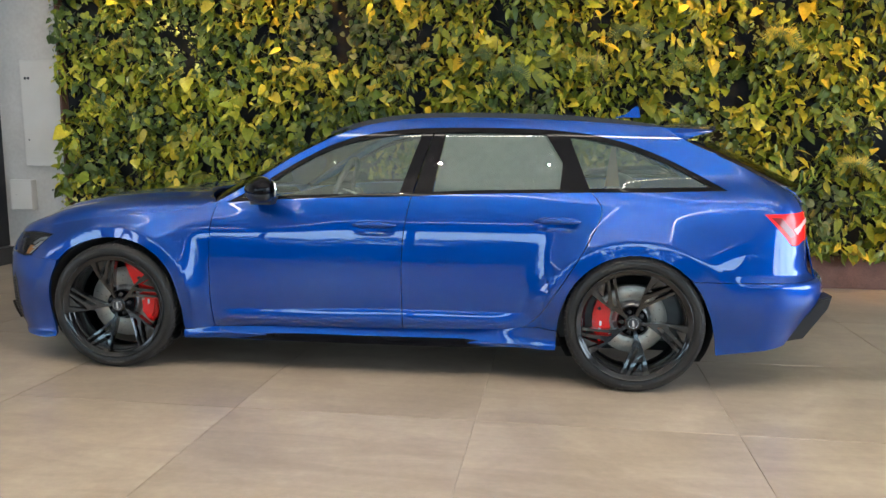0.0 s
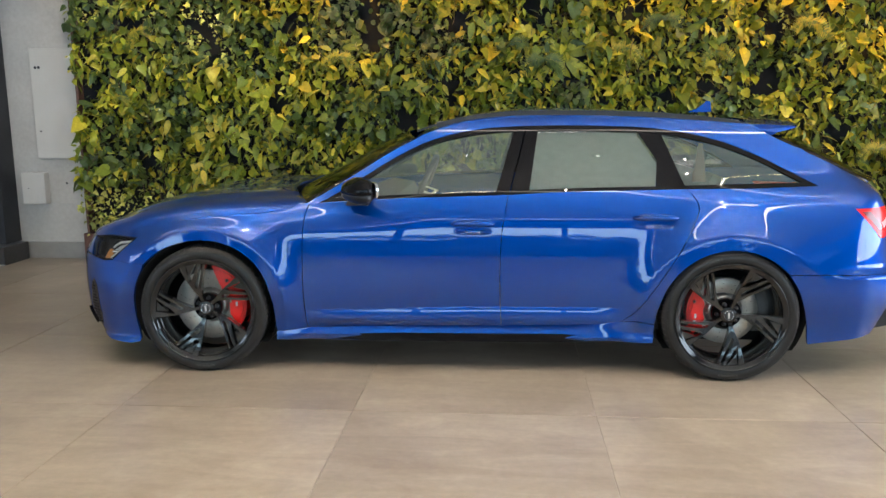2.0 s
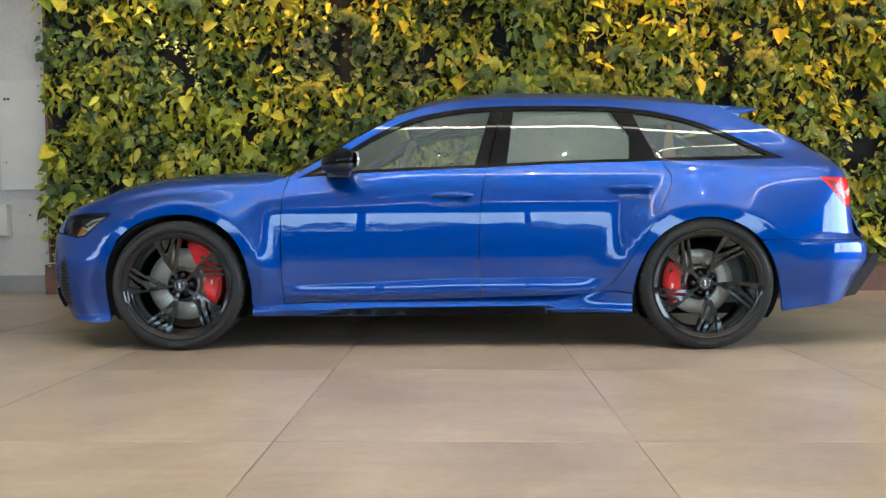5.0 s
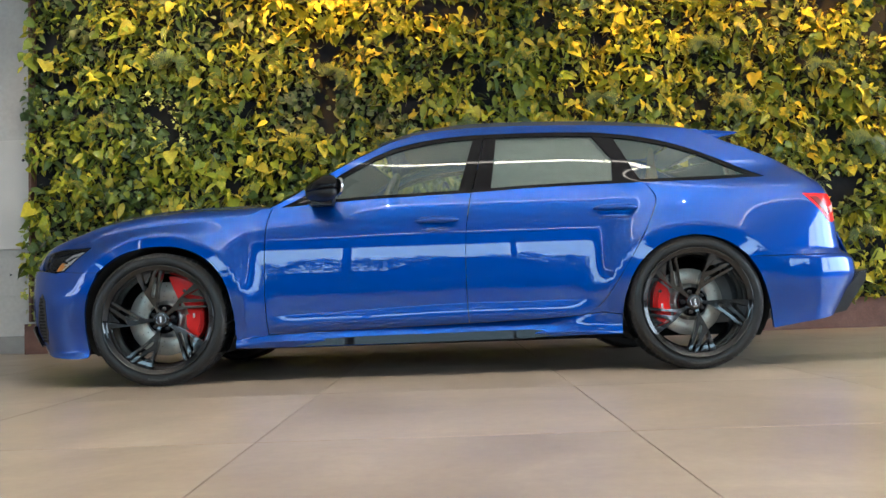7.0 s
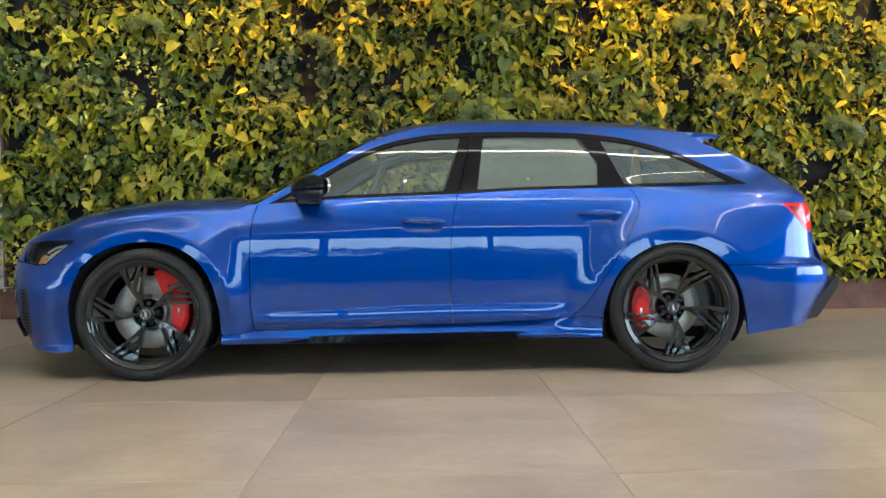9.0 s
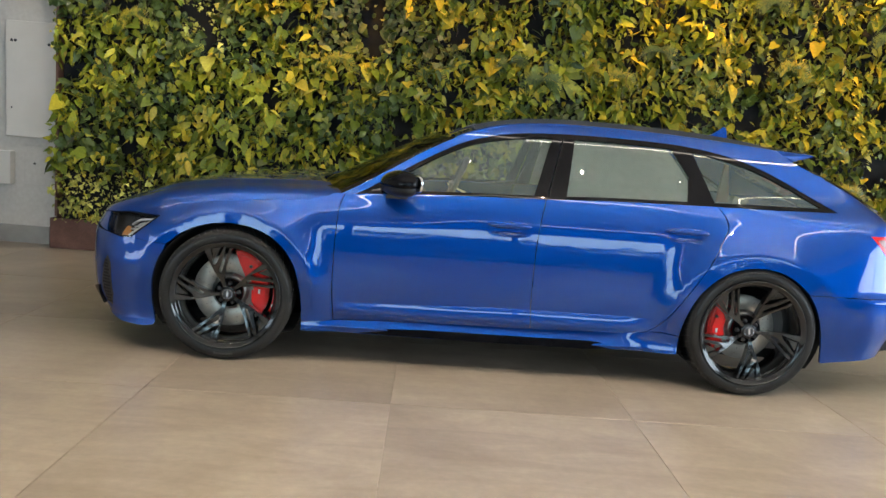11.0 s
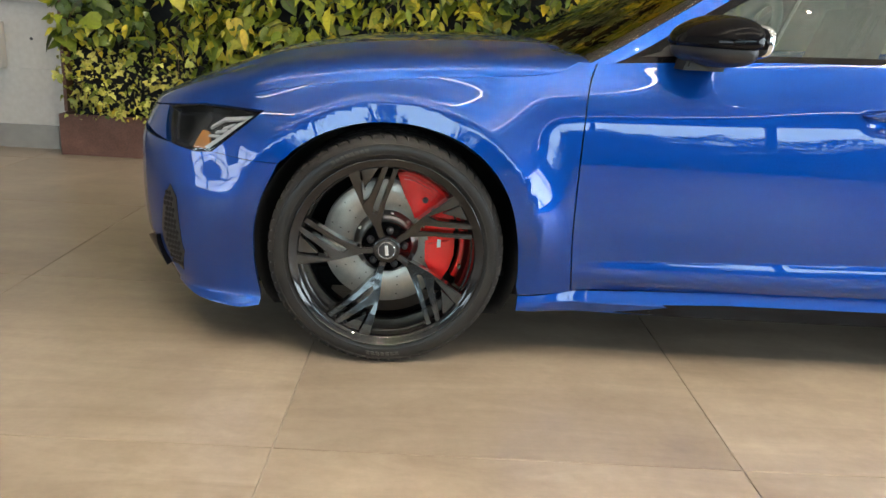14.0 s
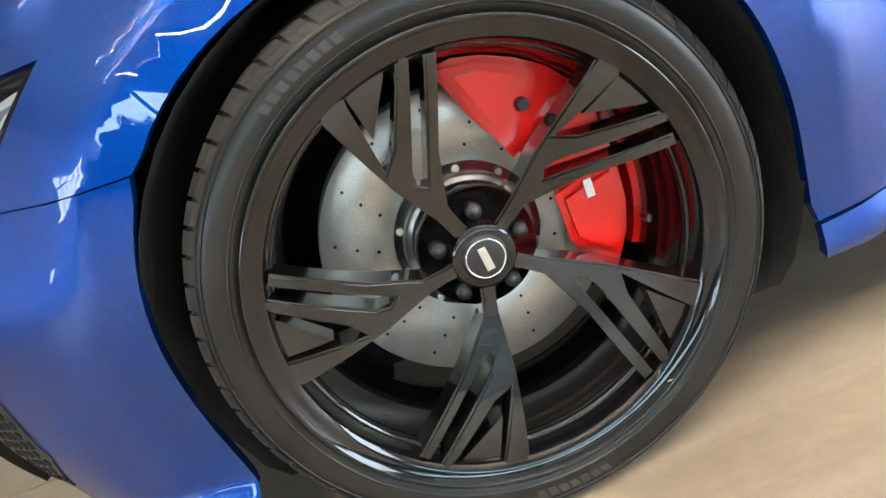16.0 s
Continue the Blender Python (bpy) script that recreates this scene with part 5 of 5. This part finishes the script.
def door_handles(car):
    for hx, hz in HANDLES:
        verts, faces = [], []
        n, k = 22, 12
        for i in range(n + 1):
            t = -1 + 2 * i / n
            y0 = flank(hx + 0.122 * t, hz).y if abs(t) > 0.8 else flank(hx + 0.122 * math.copysign(0.85, t), hz).y
            h = 0.0185 * (1 - abs(t) ** 4 * 0.8)
            out = 0.030 * (1 - abs(t) ** 5)
            for j in range(k):
                a = 2 * math.pi * j / k
                verts.append((hx + 0.122 * t, y0 - out + 0.011 * math.cos(a) - 0.004, hz + 0.010 + h * math.sin(a) + 0.004 * (1 - t * t)))
        for i in range(n):
            for j in range(k):
                l = (j + 1) % k
                faces.append((i * k + j, (i + 1) * k + j, (i + 1) * k + l, i * k + l))
        faces += [tuple(range(k)), tuple(n * (k) + j for j in reversed(range(k)))]
        h = part("door_handle", mesh_of("door_handle", verts, faces, PAINT, True), None, car, "blue pull handle over a shallow cup")
        flip_y(h)


def roof_parts(car):
    line = spline([(1.19, 1.362), (1.30, 1.398), (1.416, 1.430), (1.652, 1.463), (1.92, 1.472), (2.252, 1.468), (2.581, 1.455), (2.908, 1.425), (3.075, 1.393)], 5)
    under = [(x, z - 0.033 if 1.3 < x < 3.0 else z - 0.012) for x, z in line]
    for y0 in (0.372, 2 * YC - 0.405):
        part("roof_rail", prism("roof_rail", line + under[::-1], y0, y0 + 0.033, None, 0.004), SATIN_BLACK, car, "satin black roof rail")
    fin = prism("antenna_fin", [(2.86, 1.455), (2.925, 1.478), (2.985, 1.527), (3.005, 1.522), (3.015, 1.455)], -0.016, 0.016, None, 0.004)
    for v in fin.verts:
        v.co.y = YC + v.co.y * (1.5 - (v.co.z - 1.455) / 0.075)
    part("antenna_fin", fin, PAINT, car, "blue shark-fin aerial")
    # roof spoiler over the tailgate
    sec = [(3.07, 1.386), (3.18, 1.384), (3.33, 1.376), (3.362, 1.370), (3.345, 1.360), (3.25, 1.338), (3.205, 1.318), (3.13, 1.356)]
    verts, faces, n = [], [], 18
    for i in range(n + 1):
        w = -1 + 2 * i / n
        b = 1 - abs(w) ** 2.4
        for x, z in sec:
            verts.append((x + 0.07 * b, YC + w * (YC - 0.375 - 0.03 * (x > 3.3)), z + 0.032 * b))
    k = len(sec)
    for i in range(n):
        for j in range(k):
            l = (j + 1) % k
            faces.append((i * k + j, i * k + l, (i + 1) * k + l, (i + 1) * k + j))
    faces += [tuple(range(k)), tuple(n * k + j for j in reversed(range(k)))]
    part("roof_spoiler", mesh_of("roof_spoiler", verts, faces, PAINT), None, car, "blue spoiler at the roof's rear edge")
    part("rear_wiper", prism("rear_wiper", [(3.60, 1.145), (3.64, 1.16), (3.66, 1.142), (3.63, 1.125)], 0.55, 1.25, None, 0.004), SATIN_BLACK, car)


def lamps(car):
    for far in (False, True):
        hl = panel("headlight", qz([(-0.722, 0.752), (-0.60, 0.770), (-0.388, 0.770), (-0.548, 0.6415), (-0.60, 0.6375), (-0.69, 0.652)]), GLASS_CLEAR, car, "angular clear headlamp in a dark housing", inset=0.001, far=far, flange=0, dz=0.03)
        panel("housing", qz([(-0.735, 0.765), (-0.60, 0.782), (-0.385, 0.782), (-0.56, 0.628), (-0.70, 0.636)]), HOUSING, hl, inset=0.045, far=far, flange=0, dz=0.03)
        panel("surround", qz([(-0.722, 0.752), (-0.60, 0.770), (-0.388, 0.770), (-0.41, 0.763), (-0.60, 0.762), (-0.712, 0.746)]), GLOSS_BLACK, hl, inset=0.004, far=far, flange=0.03, dz=0.03)
        panel("surround", qz([(-0.388, 0.770), (-0.548, 0.6415), (-0.60, 0.6375), (-0.69, 0.652), (-0.685, 0.659), (-0.60, 0.645), (-0.555, 0.649), (-0.41, 0.763)]), GLOSS_BLACK, hl, inset=0.004, far=far, flange=0.03, dz=0.03)
        panel("light_guide", qz([(-0.425, 0.762), (-0.52, 0.748), (-0.56, 0.722), (-0.565, 0.712), (-0.525, 0.738), (-0.43, 0.752)]), LIGHT_GUIDE, hl, inset=0.016, far=far, flange=0.01, dz=0.03)
        panel("light_guide", qz([(-0.428, 0.752), (-0.565, 0.648), (-0.578, 0.652), (-0.47, 0.736)]), LIGHT_GUIDE, hl, inset=0.014, far=far, flange=0.01, dz=0.03)
        for i in range(3):
            d = 0.022 * i
            panel("light_guide", qz([(-0.49 - d, 0.736 - d * 0.9), (-0.525 - d, 0.722 - d * 0.6), (-0.53 - d, 0.714 - d * 0.6), (-0.497 - d, 0.727 - d * 0.9)]), LIGHT_GUIDE, hl, inset=0.022, far=far, flange=0.008, dz=0.03)
        panel("reflector", qz([(-0.575, 0.705), (-0.598, 0.708), (-0.628, 0.648), (-0.565, 0.648)]), AMBER, hl, "amber side reflector", inset=0.026, far=far, flange=0.01, dz=0.03)
        panel("projector", qz([(-0.645, 0.742), (-0.70, 0.738), (-0.695, 0.668), (-0.65, 0.662)]), GLOSS_BLACK, hl, inset=0.024, far=far, flange=0.01, dz=0.03)
        tl = panel("tail_light", qz([(3.566, 0.944), (3.80, 0.947), (3.855, 0.94), (3.86, 0.805), (3.79, 0.798), (3.745, 0.781), (3.712, 0.785), (3.642, 0.865)]), TAIL_RED, car, "wrap-round red tail lamp", inset=0.0, far=far, dz=0.02)
        panel("lamp_insert", qz([(3.60, 0.928), (3.655, 0.926), (3.735, 0.835), (3.705, 0.822)]), TAIL_DARK, tl, "smoked red insert", inset=-0.0012, far=far, flange=0.004)
        panel("lamp_insert", qz([(3.725, 0.865), (3.80, 0.905), (3.85, 0.908), (3.85, 0.895), (3.79, 0.875), (3.745, 0.835)]), LAMP_WHITE, tl, "pale light strip", inset=-0.0016, far=far, flange=0.004)


def bumpers(car):
    for far in (False, True):
        it = panel("air_intake", qz([(-0.685, 0.525), (-0.662, 0.485), (-0.645, 0.31), (-0.66, 0.240), (-0.69, 0.262), (-0.72, 0.30), (-0.732, 0.37), (-0.714, 0.475)]), SATIN_BLACK, car, "black honeycomb air intake", inset=-0.002, far=far, flange=0.01)
        cell = []
        for i in range(16):
            for j in range(5):
                z = 0.262 + i * 0.018
                x = -0.662 - 0.02 * smoothstep(0.3, 0.5, z) - j * 0.0125 - (i % 2) * 0.006
                if x < -0.722 + abs(z - 0.38) * 0.13 or z > 0.50:
                    continue
                hexa = [(x + 0.0055 * math.cos(radians(60 * k)), z + 0.0078 * math.sin(radians(60 * k))) for k in range(6)]
                if not far:
                    panel("mesh_cell", qz(hexa), LINER, it, inset=-0.0032, flange=0.003, dz=0.05)
        panel("splitter_blade", qz([(-0.745, 0.345), (-0.79, 0.328), (-0.835, 0.282), (-0.80, 0.255), (-0.745, 0.226), (-0.725, 0.236)]), GLOSS_BLACK, car, "gloss black front splitter blade", inset=-0.016, far=far, flange=0.02)
        y0, y1 = (0.12, YC - 0.002) if not far else (YC + 0.002, 2 * YC - 0.12)
        part("rear_diffuser", prism("rear_diffuser", [(3.66, 0.25), (3.70, 0.264), (3.885, 0.497), (3.945, 0.515), (3.93, 0.45), (3.815, 0.284)], y0, y1, None, 0.008), SATIN_BLACK, car, "satin black diffuser below the rear bumper")
        y = 0.36 if not far else 2 * YC - 0.36
        tip = lathe("exhaust_tip", [(0.052, -0.08), (0.058, -0.08), (0.060, -0.06), (0.060, 0.08), (0.050, 0.08), (0.050, -0.078)], 32, STEEL)
        ex = part("exhaust_tip", tip, None, car, "oval steel exhaust tip")
        ex.matrix_basis = Matrix.Translation((3.83, y + (0.06 if not far else -0.06), 0.33)) @ Matrix.Rotation(radians(90), 4, "Z") @ Matrix.Diagonal((1.35, 1, 0.85, 1))


def cabin(car):
    for y, mir in ((0.55, 1), (2 * YC - 0.55, -1)):
        s = part("front_seat", box_bm(1.35, 1.88, y - 0.24, y + 0.24, 0.50, 0.66, 0.05, 3), SEAT, car, "dark leather sports seat")
        back = prism("backrest", [(1.78, 0.60), (1.92, 0.62), (2.06, 1.10), (2.03, 1.22), (1.97, 1.22), (1.90, 1.02)], y - 0.22, y + 0.22, None, 0.03)
        part("backrest", back, SEAT, s)
        part("headrest", box_bm(1.99, 2.09, y - 0.12, y + 0.12, 1.17, 1.31, 0.03, 3), SEAT, s)
    part("rear_bench", box_bm(2.35, 2.75, 0.35, 2 * YC - 0.35, 0.50, 0.62, 0.04, 2), SEAT, car)
    part("rear_backrest", prism("rear_backrest", [(2.68, 0.55), (2.82, 0.58), (2.98, 1.08), (2.90, 1.10)], 0.34, 2 * YC - 0.34, None, 0.03), SEAT, car)
    part("dashboard", prism("dashboard", [(0.70, 0.52), (0.72, 0.93), (0.86, 0.98), (1.02, 0.95), (1.10, 0.82), (1.02, 0.52)], 0.2, 2 * YC - 0.2, None, 0.02), CABIN, car)
    sw = part("steering_wheel", tube("steering_wheel", [(0.18 * math.cos(a) * 0.38, 0.18 * math.sin(a), 0.18 * math.cos(a) * 0.92) for a in np.linspace(0, 2 * math.pi, 40)[:-1]], 0.017, CABIN, 10, True), None, car, "dark sports steering wheel")
    sw.location = (1.22, 0.55, 1.03)
    part("spoke", box_bm(-0.03, 0.0, -0.15, 0.15, -0.03, 0.02, 0.006), CABIN, sw)
    tr = prism("trim", [(-0.075, -0.045), (0.075, -0.045), (0.045, -0.09), (-0.045, -0.09), (-0.035, -0.078), (0.035, -0.078), (0.055, -0.055), (-0.055, -0.055)], -0.006, 0.006, None)
    t = part("trim", tr, WHITE_PRINT, sw, "satin silver lower spoke trim")
    t.rotation_euler = (0, radians(20), radians(90 - 55))
    t.location = (0.03, -0.02, 0.03)
    for far in (False, True):
        panel("sun_blind", qz([(1.84, 1.03), (1.89, 1.37), (2.44, 1.362), (2.55, 1.19), (2.53, 1.05)]), BLIND, car, "grey sun blind drawn behind the glass", inset=0.035, far=far, flange=0, dz=0.08)
    part("headliner", box_bm(1.3, 3.05, 0.45, 2 * YC - 0.45, 1.395, 1.41), CABIN, car)
    part("belt_cover", prism("belt_cover", [(2.78, 1.06), (2.81, 1.28), (2.83, 1.28), (2.86, 1.06)], 0.35, 0.37, None), TAN, car, "tan pillar cover")


side_mirror(CAR)
door_handles(CAR)
roof_parts(CAR)
lamps(CAR)
bumpers(CAR)
cabin(CAR)


# ---- ferns and vines on the wall ----
def wall_plants():
    rnd = random.Random(21)

    def fern(at, size, fronds, key, label):
        t = thing("fern", label, "fern", at, "ferns on the green wall")
        for i in range(fronds):
            a = math.pi * (0.08 + 0.84 * i / max(1, fronds - 1)) + rnd.uniform(-0.15, 0.15)
            lv = Leaves()
            ln = size * rnd.uniform(0.75, 1.1)
            steps = 13
            for k in range(1, steps + 1):
                u = k / steps
                x = math.cos(a) * ln * u
                z = math.sin(a) * ln * 0.75 * u - 0.75 * ln * u * u
                y = -0.10 * size / 0.25 * math.sin(u * 2.2) - 0.02
                pin = ln * 0.34 * math.sin(math.pi * min(0.97, 0.12 + 0.86 * u)) + 0.01
                tz = math.sin(a) * 0.75 - 1.5 * u
                base = math.atan2(tz, math.cos(a))
                for sgn in (1, -1):
                    d = base + sgn * 1.05
                    m = Matrix.Translation((x, y, z)) @ Matrix(((math.cos(d), -math.sin(d), 0, 0), (0, 0, -1, 0), (math.sin(d), math.cos(d), 0, 0), (0, 0, 0, 1))) @ Matrix.Diagonal((pin, pin * 1.7, pin, 1))
                    lv.add(TEMPLATES["needle"], m)
            part("frond", lv.mesh("frond", LEAF_MATS[key]), None, t)
        return t

    first = fern((1.0, WALL_Y - 0.14, 1.9), 0.2, 8, "mid", "feathery green fern rooted in the felt")
    second = fern((3.1, WALL_Y - 0.15, 2.25), 0.22, 9, "dark", "feathery dark green fern rooted in the felt")
    for x, z in ((-1.75, 2.2), (-1.2, 1.95), (-1.0, 2.75), (0.15, 1.95), (0.55, 2.6), (-0.45, 1.3), (1.75, 2.05), (2.05, 1.9), (2.75, 2.0), (3.55, 1.95), (4.35, 2.2), (4.7, 1.7), (5.2, 2.5), (5.6, 1.75), (4.1, 2.75), (2.3, 2.7), (5.0, 1.1), (5.5, 0.9), (-2.0, 1.6)):
        src = first if rnd.random() < 0.6 else second
        s = rnd.uniform(0.8, 1.15)
        c = copy_thing(src, Matrix.Translation((x, WALL_Y - 0.12 - 0.05 * rnd.random(), z)) @ Matrix.Rotation(rnd.uniform(-0.5, 0.5), 4, "Y"))
        c.scale = (s, s, s)

    def nest(at, n, ln, label):
        t = thing("nest_fern", label, "fern", at)
        for i in range(n):
            a = 2 * math.pi * i / n + rnd.uniform(-0.2, 0.2)
            lv = Leaves()
            m = Matrix.Rotation(rnd.uniform(-0.15, 0.15), 4, "X") @ Matrix(((math.cos(a), -math.sin(a), 0, 0), (0, 0, -1, 0), (math.sin(a), math.cos(a), 0, 0), (0, 0, 0, 1))) @ Matrix.Rotation(-0.55, 4, "Y") @ Matrix.Diagonal((ln * rnd.uniform(0.7, 1.1), ln * 1.2, ln, 1))
            lv.add(TEMPLATES["strap"], m)
            part("leaf", lv.mesh("leaf", LEAF_MATS["yellow" if i % 3 else "mid"]), None, t)

    nest((2.24, WALL_Y - 0.10, 1.98), 11, 0.3, "bright strap-leaved nest fern on the wall")
    nest((0.35, WALL_Y - 0.10, 1.55), 9, 0.2, "small strap-leaved nest fern on the wall")
    # bare vines between the leaves
    verts, faces = [], []
    for i in range(130):
        x, z = rnd.uniform(GX0 + 0.1, 6.2), rnd.uniform(0.5, 3.4)
        pts, y = [], WALL_Y - 0.16 - rnd.random() * 0.1
        for k in range(7):
            pts.append((x, y, z))
            x += rnd.gauss(0, 0.035)
            z -= rnd.uniform(0.02, 0.07)
            y += rnd.gauss(0, 0.012)
        me = tube("v", pts, 0.0025, None, 4)
        o = len(verts)
        verts += [tuple(v.co) for v in me.vertices]
        faces += [tuple(j + o for j in p.vertices) for p in me.polygons]
        bpy.data.meshes.remove(me)
    tagged(new("vines", mesh_of("vines", verts, faces, STEM)), "thin brown vines trailing between the leaves", "vine", "", "stuff")


wall_plants()

# ---- floor tiles ----
def floor_tiles():
    T, G = 1.2, 0.003
    bm = box_bm(G / 2, T - G / 2, G / 2, T - G / 2, -0.012, 0.0)
    bmesh.ops.bevel(bm, geom=[e for e in bm.edges if all(abs(v.co.z) < 1e-6 for v in e.verts)], offset=0.0012, segments=1, affect="EDGES")
    me = bpy.data.meshes.new("tile")
    bm.to_mesh(me)
    bm.free()
    me.materials.append(TILE)
    ox, oy = -0.24, -0.585
    i0, i1 = math.floor((X0 - ox) / T), math.ceil((X1 - ox) / T)
    j0, j1 = math.floor((Y0 - oy) / T), math.ceil((Y1 - oy) / T)
    for i in range(i0, i1):
        for j in range(j0, j1):
            ob = new("tile", me)
            ob.parent = FLOOR
            ob.location = (ox + i * T, oy + j * T, 0.0)


floor_tiles()
